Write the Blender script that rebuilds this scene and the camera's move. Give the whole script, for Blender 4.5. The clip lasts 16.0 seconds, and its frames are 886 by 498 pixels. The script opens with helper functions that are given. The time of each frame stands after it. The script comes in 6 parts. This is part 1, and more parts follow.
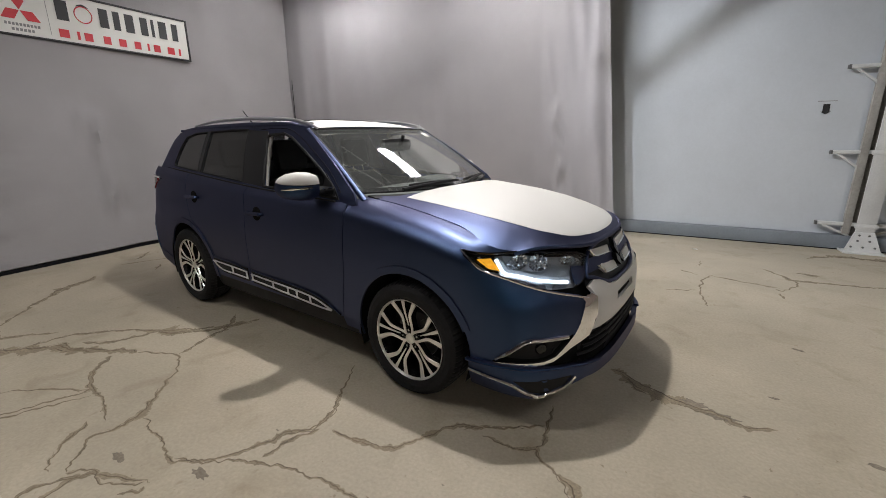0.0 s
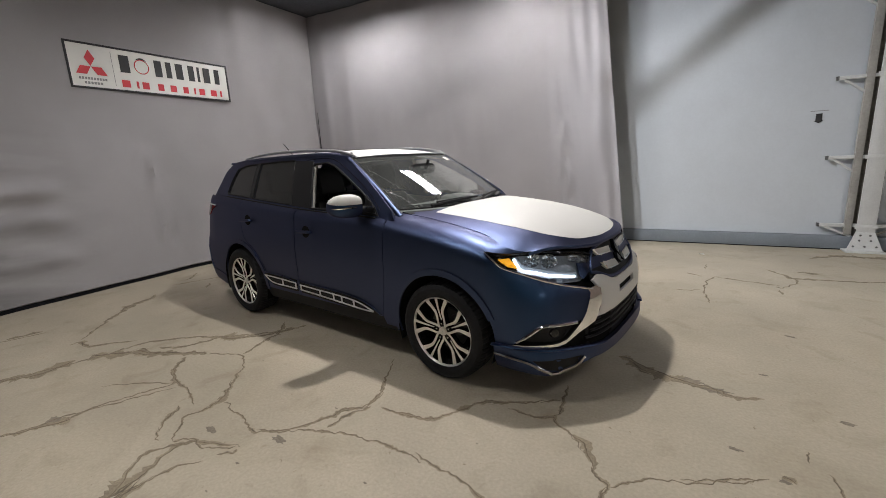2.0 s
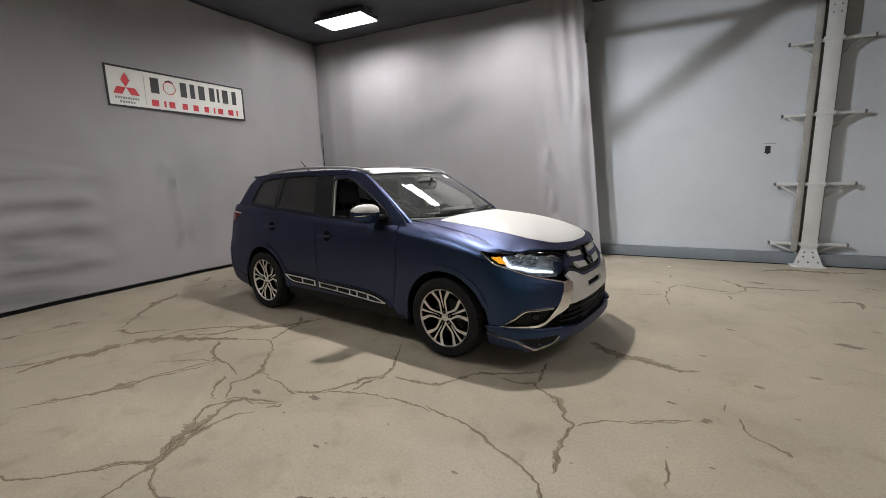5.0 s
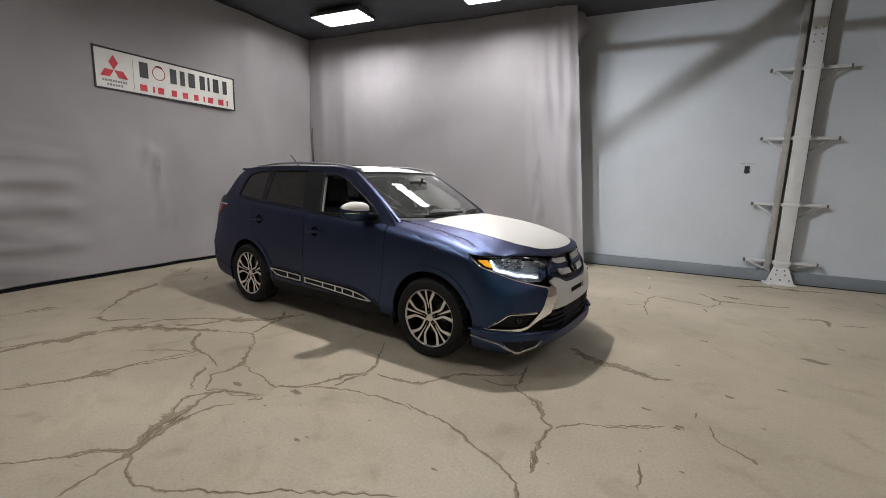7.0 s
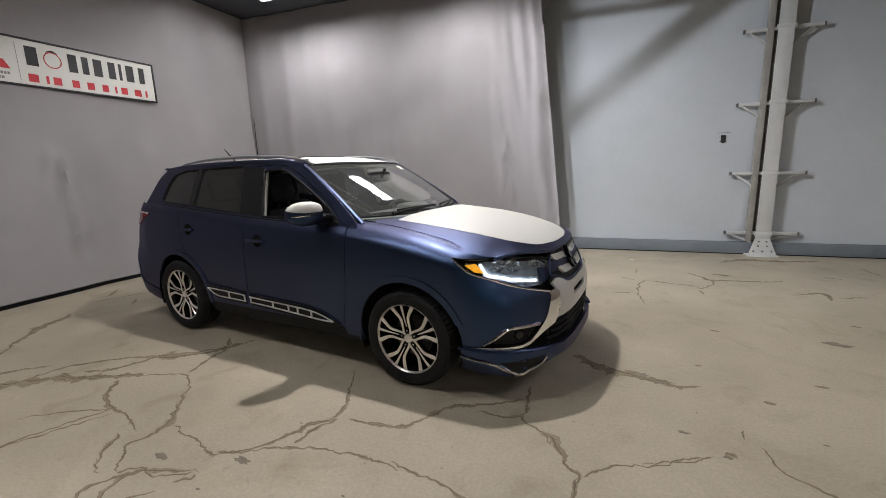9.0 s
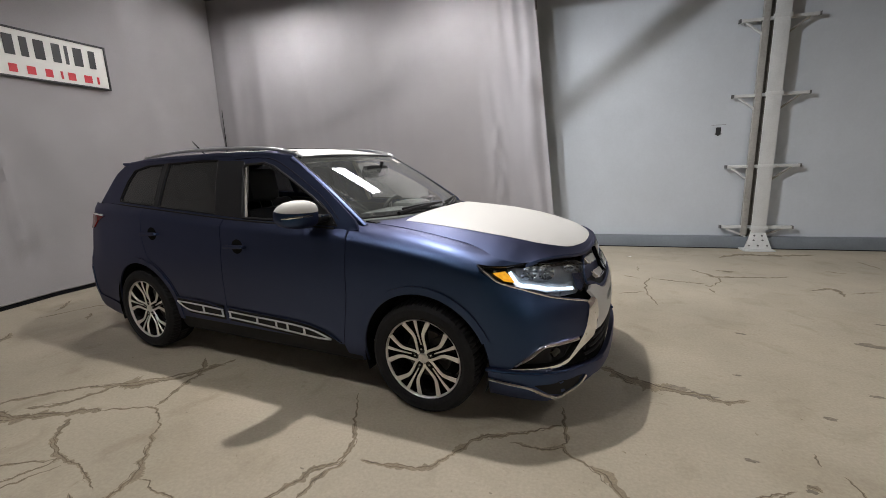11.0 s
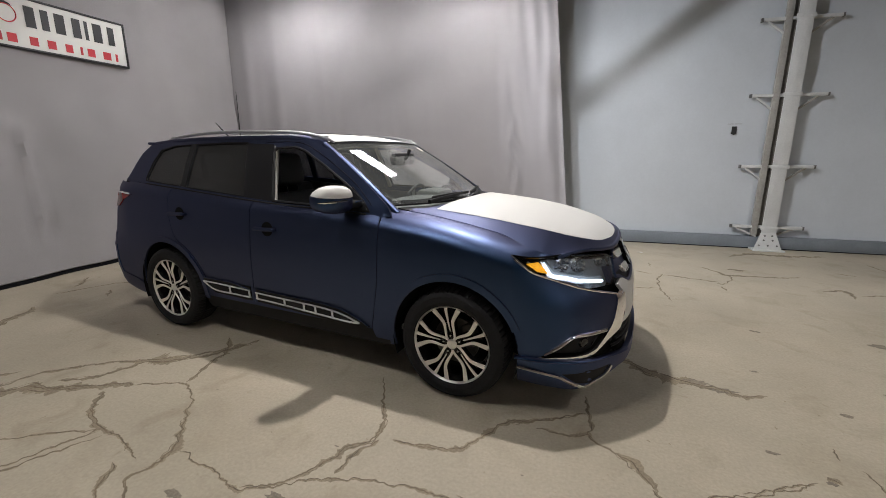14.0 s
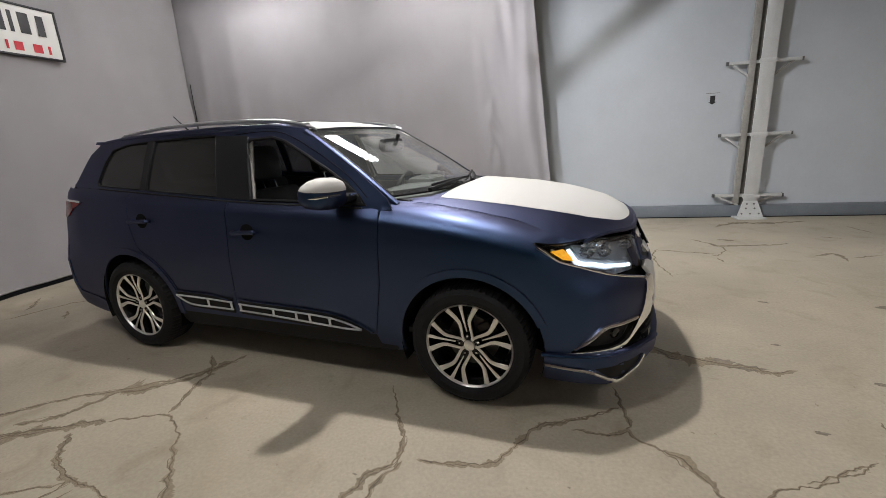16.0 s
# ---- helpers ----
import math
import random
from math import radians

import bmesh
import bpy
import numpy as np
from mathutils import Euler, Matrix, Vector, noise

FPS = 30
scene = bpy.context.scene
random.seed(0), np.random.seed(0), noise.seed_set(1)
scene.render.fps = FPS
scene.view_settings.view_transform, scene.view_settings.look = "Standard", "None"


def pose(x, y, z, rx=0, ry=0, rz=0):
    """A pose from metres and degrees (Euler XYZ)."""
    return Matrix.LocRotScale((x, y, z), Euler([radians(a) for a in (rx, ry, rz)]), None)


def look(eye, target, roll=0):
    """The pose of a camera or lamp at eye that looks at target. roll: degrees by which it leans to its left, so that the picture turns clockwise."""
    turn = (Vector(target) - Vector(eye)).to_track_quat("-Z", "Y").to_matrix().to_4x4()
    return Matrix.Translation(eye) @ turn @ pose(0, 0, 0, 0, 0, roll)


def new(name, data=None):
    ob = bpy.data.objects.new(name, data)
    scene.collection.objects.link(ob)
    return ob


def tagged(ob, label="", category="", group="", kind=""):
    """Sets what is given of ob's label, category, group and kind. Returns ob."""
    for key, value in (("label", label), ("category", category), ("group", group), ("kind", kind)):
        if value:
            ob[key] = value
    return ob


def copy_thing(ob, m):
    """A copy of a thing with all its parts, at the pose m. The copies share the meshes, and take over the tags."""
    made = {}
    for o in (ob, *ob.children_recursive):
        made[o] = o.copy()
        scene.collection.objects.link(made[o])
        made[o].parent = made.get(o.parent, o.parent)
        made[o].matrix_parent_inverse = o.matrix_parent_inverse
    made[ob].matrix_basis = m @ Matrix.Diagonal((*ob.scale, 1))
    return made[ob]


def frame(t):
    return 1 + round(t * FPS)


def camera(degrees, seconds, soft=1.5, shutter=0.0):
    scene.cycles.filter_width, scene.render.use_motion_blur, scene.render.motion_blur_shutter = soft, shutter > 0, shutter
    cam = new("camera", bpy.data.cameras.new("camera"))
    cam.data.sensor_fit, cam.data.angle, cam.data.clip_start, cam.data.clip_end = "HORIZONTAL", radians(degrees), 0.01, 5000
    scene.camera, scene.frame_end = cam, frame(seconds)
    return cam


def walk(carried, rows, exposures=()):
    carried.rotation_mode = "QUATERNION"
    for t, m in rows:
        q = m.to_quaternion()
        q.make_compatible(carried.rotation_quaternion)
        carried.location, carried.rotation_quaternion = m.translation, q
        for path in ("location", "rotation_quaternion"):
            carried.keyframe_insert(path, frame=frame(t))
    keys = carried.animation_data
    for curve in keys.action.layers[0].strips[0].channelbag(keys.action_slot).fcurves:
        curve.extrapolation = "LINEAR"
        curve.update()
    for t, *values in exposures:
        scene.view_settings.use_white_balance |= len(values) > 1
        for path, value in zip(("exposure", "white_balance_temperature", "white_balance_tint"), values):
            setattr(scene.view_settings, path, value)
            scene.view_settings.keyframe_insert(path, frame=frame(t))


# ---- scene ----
cam = camera(92.5, 16.0, soft=0.75)
PATH = [
    (0, (0.026, 0.028, 1.518), (-1.103, 1.597, 1.005), -0.4),
    (0.5, (0.061, 0.033, 1.519), (-1.084, 1.584, 0.988), -1.3),
    (1, (0.09, 0.011, 1.513), (-1.116, 1.518, 0.988), -3.2),
    (1.5, (0.167, -0.172, 1.542), (-1.056, 1.34, 1.076), -3.5),
    (2, (0.251, -0.401, 1.54), (-0.949, 1.143, 1.121), -2.8),
    (2.5, (0.411, -0.587, 1.537), (-0.786, 0.967, 1.147), -2.7),
    (3, (0.473, -0.705, 1.562), (-0.72, 0.859, 1.202), -2.1),
    (3.5, (0.487, -0.878, 1.549), (-0.704, 0.694, 1.213), -2.7),
    (4, (0.518, -0.984, 1.538), (-0.663, 0.594, 1.2), -2.5),
    (4.5, (0.556, -1.007, 1.54), (-0.611, 0.581, 1.2), -1.9),
    (7, (0.553, -1.076, 1.537), (-0.546, 0.562, 1.211), 1.7),
    (7.5, (0.509, -1.027, 1.519), (-0.47, 0.683, 1.173), 1.7),
    (8, (0.434, -0.904, 1.517), (-0.52, 0.816, 1.15), -0.8),
    (8.5, (0.299, -0.698, 1.5), (-0.649, 1.021, 1.117), -2.1),
    (9, (0.101, -0.549, 1.528), (-0.847, 1.171, 1.148), -1.7),
    (9.2, (0.054, -0.497, 1.523), (-0.904, 1.218, 1.15), -1.9),
    (11.3, (-0.387, -0.311, 1.51), (-1.197, 1.471, 1.096), -1.7),
    (11.5, (-0.405, -0.33, 1.515), (-1.205, 1.453, 1.089), -1.5),
    (12, (-0.415, -0.341, 1.51), (-1.206, 1.444, 1.076), -0.8),
    (12.5, (-0.442, -0.364, 1.513), (-1.229, 1.42, 1.069), -0.1),
    (13, (-0.449, -0.378, 1.515), (-1.238, 1.404, 1.066), 0.1),
    (13.5, (-0.459, -0.383, 1.514), (-1.26, 1.392, 1.061), 0.3),
    (14, (-0.507, -0.437, 1.517), (-1.332, 1.329, 1.068), 0.0),
    (14.5, (-0.553, -0.484, 1.506), (-1.395, 1.271, 1.046), -1.1),
    (15, (-0.637, -0.424, 1.495), (-1.481, 1.323, 1.012), -2.3),
    (15.5, (-0.76, -0.319, 1.487), (-1.598, 1.428, 0.993), -2.8),
    (16, (-0.812, -0.275, 1.488), (-1.512, 1.529, 0.98), -3.1),
]
walk(cam, [(t, look(eye, target, roll)) for t, eye, target, roll in PATH], exposures=[(0, 0.08), (2, 0.11), (3.5, 0.14), (7, 0.13), (8.5, 0.08), (11.5, 0.10), (14, 0.13), (16, 0.14)])

# ---- light and exposure ----
world = bpy.data.worlds.new("world")
scene.world = world
world.use_nodes = True
world.node_tree.nodes["Background"].inputs[0].default_value = (0.6, 0.65, 0.7, 1)
world.node_tree.nodes["Background"].inputs[1].default_value = 0.02
TUBE = 93.0      # radiance of the fluorescent tubes
# first two hang in view; the others are unseen, added for fill and highlights
LAMPS = [(-4.94, 5.63), (-2.02, 5.60), (-2.7, 0.5), (3.6, 2.0), (5.6, -4.4), (2.6, -8.4), (6.4, -8.8)]
LAMP_Z = 4.38
FLOODS = [(-2.08, 2.70, 4.32)]
FLOOD_WATTS = 114.0
WASH = (-2.33, 2.88, 4.30)      # spot lamp on the white wall, in the hall's frame
WASH_AIM = (2.3, 7.5, 1.35)
WASH_WATTS = 455.0
WARM = (1.0, 0.976, 0.978)
FLOOD_TINT = (1.0, 0.964, 0.940)
WASH_TINT = (0.96, 0.985, 1.05)


# ---- helpers of this scene ----
import mathutils

ROOM = pose(0, 0, 0, 0, 0, 9)


def part(name, bm, material, parent=None, label="", smooth_to=35.0, matrix=None):
    """Links a bmesh as one mesh object, under a thing or part if one is given."""
    mesh = bpy.data.meshes.new(name)
    bm.to_mesh(mesh)
    bm.free()
    mesh.materials.append(material)
    if smooth_to:
        mesh.polygons.foreach_set("use_smooth", [True] * len(mesh.polygons))
        mesh.set_sharp_from_angle(angle=radians(smooth_to))
    ob = new(name, mesh)
    if parent is not None:
        ob.parent = parent
    if matrix is not None:
        ob.matrix_basis = matrix
    if label:
        ob["label"] = label
    return ob


def box(bm, x0, x1, y0, y1, z0, z1, bevel=0.0, m=None):
    made = bmesh.ops.create_cube(bm, size=1.0)["verts"]
    bmesh.ops.transform(bm, matrix=Matrix.Translation(((x0 + x1) / 2, (y0 + y1) / 2, (z0 + z1) / 2)) @ Matrix.Diagonal((x1 - x0, y1 - y0, z1 - z0, 1)), verts=made)
    if bevel:
        edges = list({e for v in made for e in v.link_edges})
        out = bmesh.ops.bevel(bm, geom=edges, offset=bevel, segments=2, affect="EDGES", profile=0.5)
        made = list({v for f in out["faces"] for v in f.verts} | {v for v in made if v.is_valid})
    if m is not None:
        bmesh.ops.transform(bm, matrix=m, verts=made)
    return bm


def boxed(*size, bevel=0.0, m=None):
    return box(bmesh.new(), *size, bevel=bevel, m=m)


def tube(bm, path, radius, sides=8, closed=False, flat=1.0):
    """A round bar along 3D points; radius may be a number or one a point."""
    pts = [Vector(p) for p in path]
    rings = []
    n = len(pts)
    for i, p in enumerate(pts):
        a = pts[(i - 1) % n] if closed or i else pts[0]
        b = pts[(i + 1) % n] if closed or i < n - 1 else pts[-1]
        way = (b - a).normalized()
        up = Vector((0, 0, 1)) if abs(way.z) < 0.9 else Vector((1, 0, 0))
        side = way.cross(up).normalized()
        top = side.cross(way)
        r = radius[i] if isinstance(radius, (list, tuple)) else radius
        rings.append([bm.verts.new(p + side * (r * math.cos(k * 2 * math.pi / sides)) + top * (flat * r * math.sin(k * 2 * math.pi / sides))) for k in range(sides)])
    for i in range(n if closed else n - 1):
        a, b = rings[i], rings[(i + 1) % n]
        for k in range(sides):
            bm.faces.new((a[k], a[(k + 1) % sides], b[(k + 1) % sides], b[k]))
    if not closed:
        bm.faces.new(rings[0][::-1])
        bm.faces.new(rings[-1])
    bmesh.ops.recalc_face_normals(bm, faces=bm.faces)
    return bm


def revolve(bm, profile, steps, axis="Y", bumps=None):
    """Turns (radius, along) points about an axis."""
    rings = []
    for i in range(steps):
        a = 2 * math.pi * i / steps
        ring = []
        for j, (r, h) in enumerate(profile):
            if bumps:
                r += bumps(i, j)
            c, s = r * math.cos(a), r * math.sin(a)
            ring.append(bm.verts.new((c, h, s) if axis == "Y" else (c, s, h) if axis == "Z" else (h, c, s)))
        rings.append(ring)
    for i in range(steps):
        a, b = rings[i], rings[(i + 1) % steps]
        for j in range(len(profile) - 1):
            bm.faces.new((a[j], a[j + 1], b[j + 1], b[j]))
    bmesh.ops.recalc_face_normals(bm, faces=bm.faces)
    return bm


# ---- materials ----
def material(name, colour, rough=0.5, metal=0.0, grain=None, bump=None, mottle=None, spec=0.5, emit=None, coat=0.0, coat_rough=0.3):
    """A surface with two scales of variation: mottle (scale, amount) in colour and roughness, grain (scale, amount) in colour, bump (scale, strength, depth)."""
    m = bpy.data.materials.new(name)
    m.use_nodes = True
    t = m.node_tree
    b = t.nodes["Principled BSDF"]
    b.inputs["Base Color"].default_value = (*colour, 1)
    b.inputs["Roughness"].default_value = rough
    b.inputs["Metallic"].default_value = metal
    b.inputs["Specular IOR Level"].default_value = spec
    b.inputs["Coat Weight"].default_value = coat
    b.inputs["Coat Roughness"].default_value = coat_rough
    where = t.nodes.new("ShaderNodeTexCoord")
    last = None
    for kind, setting in (("mottle", mottle), ("grain", grain)):
        if not setting:
            continue
        n = t.nodes.new("ShaderNodeTexNoise")
        n.inputs["Scale"].default_value, n.inputs["Detail"].default_value, n.inputs["Roughness"].default_value = setting[0], 6, 0.6
        t.links.new(where.outputs["Object"], n.inputs["Vector"])
        r = t.nodes.new("ShaderNodeMapRange")
        r.inputs["From Min"].default_value, r.inputs["From Max"].default_value = 0.3, 0.7
        r.inputs["To Min"].default_value, r.inputs["To Max"].default_value = 1 - setting[1], 1 + setting[1]
        t.links.new(n.outputs["Fac"], r.inputs["Value"])
        x = t.nodes.new("ShaderNodeMix")
        x.data_type, x.blend_type = "RGBA", "MULTIPLY"
        x.inputs["Factor"].default_value = 1
        if last is None:
            x.inputs["A"].default_value = (*colour, 1)
        else:
            t.links.new(last, x.inputs["A"])
        t.links.new(r.outputs["Result"], x.inputs["B"])
        last = x.outputs["Result"]
        if kind == "mottle":
            q = t.nodes.new("ShaderNodeMapRange")
            q.inputs["From Min"].default_value, q.inputs["From Max"].default_value = 0.3, 0.7
            q.inputs["To Min"].default_value, q.inputs["To Max"].default_value = rough * (1 - setting[1] * 0.6), min(1, rough * (1 + setting[1] * 0.6))
            t.links.new(n.outputs["Fac"], q.inputs["Value"])
            t.links.new(q.outputs["Result"], b.inputs["Roughness"])
    if last is not None:
        t.links.new(last, b.inputs["Base Color"])
    if bump:
        n = t.nodes.new("ShaderNodeTexNoise")
        n.inputs["Scale"].default_value, n.inputs["Detail"].default_value = bump[0], 5
        t.links.new(where.outputs["Object"], n.inputs["Vector"])
        u = t.nodes.new("ShaderNodeBump")
        u.inputs["Strength"].default_value, u.inputs["Distance"].default_value = bump[1], bump[2]
        t.links.new(n.outputs["Fac"], u.inputs["Height"])
        t.links.new(u.outputs["Normal"], b.inputs["Normal"])
    if emit:
        b.inputs["Emission Color"].default_value, b.inputs["Emission Strength"].default_value = (*emit[0], 1), emit[1]
    return m


def glass(name, tint, gloss=0.006, veil=0.0):
    """A thin pane: tinted and see-through, with a mirror's gloss by Fresnel and a pale diffuse film painted for
    reflected haze.
    """
    m = bpy.data.materials.new(name)
    m.use_nodes = True
    t = m.node_tree
    t.nodes.remove(t.nodes["Principled BSDF"])
    clear, shine, mix, face, power, fres = (t.nodes.new(k) for k in ("ShaderNodeBsdfTransparent", "ShaderNodeBsdfGlossy", "ShaderNodeMixShader", "ShaderNodeLayerWeight", "ShaderNodeMath", "ShaderNodeMath"))
    clear.inputs[0].default_value = (*tint, 1)
    shine.inputs["Roughness"].default_value = gloss
    # Schlick's gloss of a pane's two faces: 0.08 face on, all at a glance
    power.operation, power.inputs[1].default_value = "POWER", 5.0
    fres.operation, fres.inputs[1].default_value, fres.inputs[2].default_value = "MULTIPLY_ADD", 0.92, 0.08
    t.links.new(face.outputs["Facing"], power.inputs[0])
    t.links.new(power.outputs[0], fres.inputs[0])
    for a, b in ((fres.outputs[0], mix.inputs[0]), (clear.outputs[0], mix.inputs[1]), (shine.outputs[0], mix.inputs[2]), (mix.outputs[0], t.nodes["Material Output"].inputs[0])):
        t.links.new(a, b)
    # pale diffuse layer stands in for the veil of reflections on the pane
    if veil:
        film, over, where, n, r = (t.nodes.new(k) for k in ("ShaderNodeBsdfDiffuse", "ShaderNodeMixShader", "ShaderNodeTexCoord", "ShaderNodeTexNoise", "ShaderNodeMapRange"))
        film.inputs[0].default_value = (0.55, 0.56, 0.54, 1)
        n.inputs["Scale"].default_value, n.inputs["Detail"].default_value = 2.2, 6
        r.inputs["From Min"].default_value, r.inputs["From Max"].default_value = 0.3, 0.7
        r.inputs["To Min"].default_value, r.inputs["To Max"].default_value = veil * 0.7, veil * 1.3
        for a, b in ((where.outputs["Object"], n.inputs["Vector"]), (n.outputs["Fac"], r.inputs["Value"]), (r.outputs["Result"], over.inputs[0]), (mix.outputs[0], over.inputs[1]),
                     (film.outputs[0], over.inputs[2]), (over.outputs[0], t.nodes["Material Output"].inputs[0])):
            t.links.new(a, b)
    return m


def concrete():
    """Worn beige concrete: broad stains, trowel marks, fine pores."""
    m = material("concrete", (0.446, 0.393, 0.300), 0.62, grain=(55, 0.10), mottle=(0.9, 0.13), bump=(55, 0.25, 0.004))
    t = m.node_tree
    b = t.nodes["Principled BSDF"]
    old = b.inputs["Base Color"].links[0].from_socket
    where = [n for n in t.nodes if n.bl_idname == "ShaderNodeTexCoord"][0]
    for scale, lo, hi, dark in ((3.2, 0.56, 0.78, (0.80, 0.77, 0.72, 1)), (11, 0.66, 0.80, (0.78, 0.75, 0.70, 1)), (42, 0.69, 0.76, (0.62, 0.57, 0.50, 1)), (1.7, 0.52, 0.72, (0.90, 0.885, 0.86, 1)), (0.35, 0.45, 0.75, (0.86, 0.85, 0.84, 1))):
        n = t.nodes.new("ShaderNodeTexNoise")
        n.inputs["Scale"].default_value, n.inputs["Detail"].default_value, n.inputs["Distortion"].default_value = scale, 9, 0.8
        t.links.new(where.outputs["Object"], n.inputs["Vector"])
        r = t.nodes.new("ShaderNodeMapRange")
        r.inputs["From Min"].default_value, r.inputs["From Max"].default_value = lo, hi
        t.links.new(n.outputs["Fac"], r.inputs["Value"])
        x = t.nodes.new("ShaderNodeMix")
        x.data_type, x.blend_type = "RGBA", "MULTIPLY"
        t.links.new(r.outputs["Result"], x.inputs["Factor"])
        t.links.new(old, x.inputs["A"])
        x.inputs["B"].default_value = dark
        old = x.outputs["Result"]
    t.links.new(old, b.inputs["Base Color"])
    return m


CONCRETE = concrete()
CRACK = material("crack_dirt", (0.155, 0.122, 0.082), 0.9, mottle=(9, 0.35), grain=(60, 0.3))
HALO = material("crack_edge_dirt", (0.265, 0.222, 0.155), 0.85, mottle=(7, 0.22), grain=(80, 0.25))
STAIN = material("old_stain", (0.22, 0.19, 0.145), 0.8, mottle=(12, 0.3), grain=(70, 0.25))
DRAPE = material("grey_drape", (0.351, 0.339, 0.350), 0.9, mottle=(0.7, 0.07), grain=(140, 0.06), bump=(220, 0.2, 0.002), spec=0.1)
def streaked_drape():
    """The same cloth with long darker streaks low down towards its near end."""
    m = material("streaked_grey_drape", (0.346, 0.334, 0.340), 0.9, mottle=(0.7, 0.07), grain=(140, 0.06), bump=(220, 0.2, 0.002), spec=0.1)
    t = m.node_tree
    b = t.nodes["Principled BSDF"]
    old = b.inputs["Base Color"].links[0].from_socket
    where = [n for n in t.nodes if n.bl_idname == "ShaderNodeTexCoord"][0]
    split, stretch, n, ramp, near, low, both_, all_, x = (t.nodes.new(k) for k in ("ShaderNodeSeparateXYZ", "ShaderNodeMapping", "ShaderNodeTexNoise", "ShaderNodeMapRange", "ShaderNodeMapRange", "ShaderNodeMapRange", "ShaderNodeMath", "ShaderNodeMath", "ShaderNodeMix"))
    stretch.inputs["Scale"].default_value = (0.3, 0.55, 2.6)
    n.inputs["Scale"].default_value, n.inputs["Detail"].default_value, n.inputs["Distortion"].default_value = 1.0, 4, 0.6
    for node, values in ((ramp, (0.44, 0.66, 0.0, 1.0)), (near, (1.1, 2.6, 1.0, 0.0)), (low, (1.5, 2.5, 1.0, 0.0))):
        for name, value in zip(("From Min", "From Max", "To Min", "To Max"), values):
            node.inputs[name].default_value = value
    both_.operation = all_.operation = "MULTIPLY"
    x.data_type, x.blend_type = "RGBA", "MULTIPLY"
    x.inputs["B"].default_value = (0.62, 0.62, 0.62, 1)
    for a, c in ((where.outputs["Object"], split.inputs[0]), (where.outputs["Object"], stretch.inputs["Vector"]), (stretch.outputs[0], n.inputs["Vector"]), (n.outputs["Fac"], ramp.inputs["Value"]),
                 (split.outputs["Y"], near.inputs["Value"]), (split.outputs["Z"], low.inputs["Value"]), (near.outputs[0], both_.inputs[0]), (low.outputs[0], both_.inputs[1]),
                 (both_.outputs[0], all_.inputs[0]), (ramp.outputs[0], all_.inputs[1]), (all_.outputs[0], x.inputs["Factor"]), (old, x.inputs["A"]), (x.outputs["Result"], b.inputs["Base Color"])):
        t.links.new(a, c)
    return m


STREAKED = streaked_drape()
HEM = material("black_hem", (0.008, 0.008, 0.009), 0.9, mottle=(5, 0.2), spec=0.1)
PLASTER = material("white_wall_paint", (0.565, 0.60, 0.635), 0.75, mottle=(0.8, 0.055), grain=(30, 0.02), bump=(40, 0.1, 0.003), spec=0.2)
# brown of the unseen walls, picked to warm and lift the car's reflections
UNSEEN_WALL = material("unseen_wall_brown", (0.34, 0.275, 0.235), 0.8, mottle=(0.8, 0.12), grain=(30, 0.05), spec=0.2)
KERB = material("grey_kerb_paint", (0.20, 0.225, 0.255), 0.7, mottle=(3, 0.1), grain=(40, 0.06))
CEILING = material("dark_ceiling", (0.095, 0.10, 0.115), 0.9, mottle=(1.5, 0.15), grain=(20, 0.1), spec=0.1)
STEEL = material("white_painted_steel", (0.62, 0.63, 0.62), 0.5, mottle=(2.5, 0.08), grain=(45, 0.05), bump=(25, 0.08, 0.002))
COLUMN_GREY = material("column_mid_grey", (0.36, 0.35, 0.32), 0.6, mottle=(3.0, 0.15), grain=(30, 0.1))
RECESS = material("dark_recess_grey", (0.20, 0.19, 0.17), 0.8, mottle=(4, 0.2), grain=(30, 0.15))
BARE = material("bare_steel_end", (0.16, 0.16, 0.16), 0.5, 0.6, mottle=(30, 0.2))
LAMP_BODY = material("grey_enamel", (0.07, 0.07, 0.072), 0.35, mottle=(5, 0.03))
TUBE_ON = material("lit_tube", (0.9, 0.9, 0.9), 0.4, emit=(WARM, TUBE))
SIGN_WHITE = material("sign_white", (0.78, 0.77, 0.73), 0.4, mottle=(3, 0.03))
SIGN_BLACK = material("sign_black", (0.02, 0.02, 0.022), 0.5, mottle=(9, 0.2))
SIGN_RED = material("sign_red", (0.62, 0.035, 0.05), 0.45, mottle=(9, 0.06))
SIGN_GREY = material("sign_grey", (0.25, 0.25, 0.25), 0.5, mottle=(9, 0.06))


# ---- the car's surfaces, in the car's own frame: X ahead of the front axle, Y to its left, Z up ----
def table(x, knots):
    """A smooth value between knots (x, value)."""
    if x <= knots[0][0]:
        return knots[0][1]
    for (a, fa), (b, fb) in zip(knots, knots[1:]):
        if x <= b:
            k = (x - a) / (b - a)
            return fa + (fb - fa) * k
    return knots[-1][1]


def smooth(a, b, x):
    k = min(1.0, max(0.0, (x - a) / (b - a)))
    return k * k * (3 - 2 * k)


def spline(points, n=14):
    """Catmull-Rom through 2D points."""
    out = []
    p = [points[0], *points, points[-1]]
    for i in range(1, len(p) - 2):
        for j in range(n):
            t = j / n
            out.append(tuple(0.5 * (2 * b + (c - a) * t + (2 * a - 5 * b + 4 * c - d) * t * t + (3 * b - a - 3 * c + d) * t ** 3)
                             for a, b, c, d in zip(p[i - 1], p[i], p[i + 1], p[i + 2])))
    out.append(tuple(points[-1]))
    return out


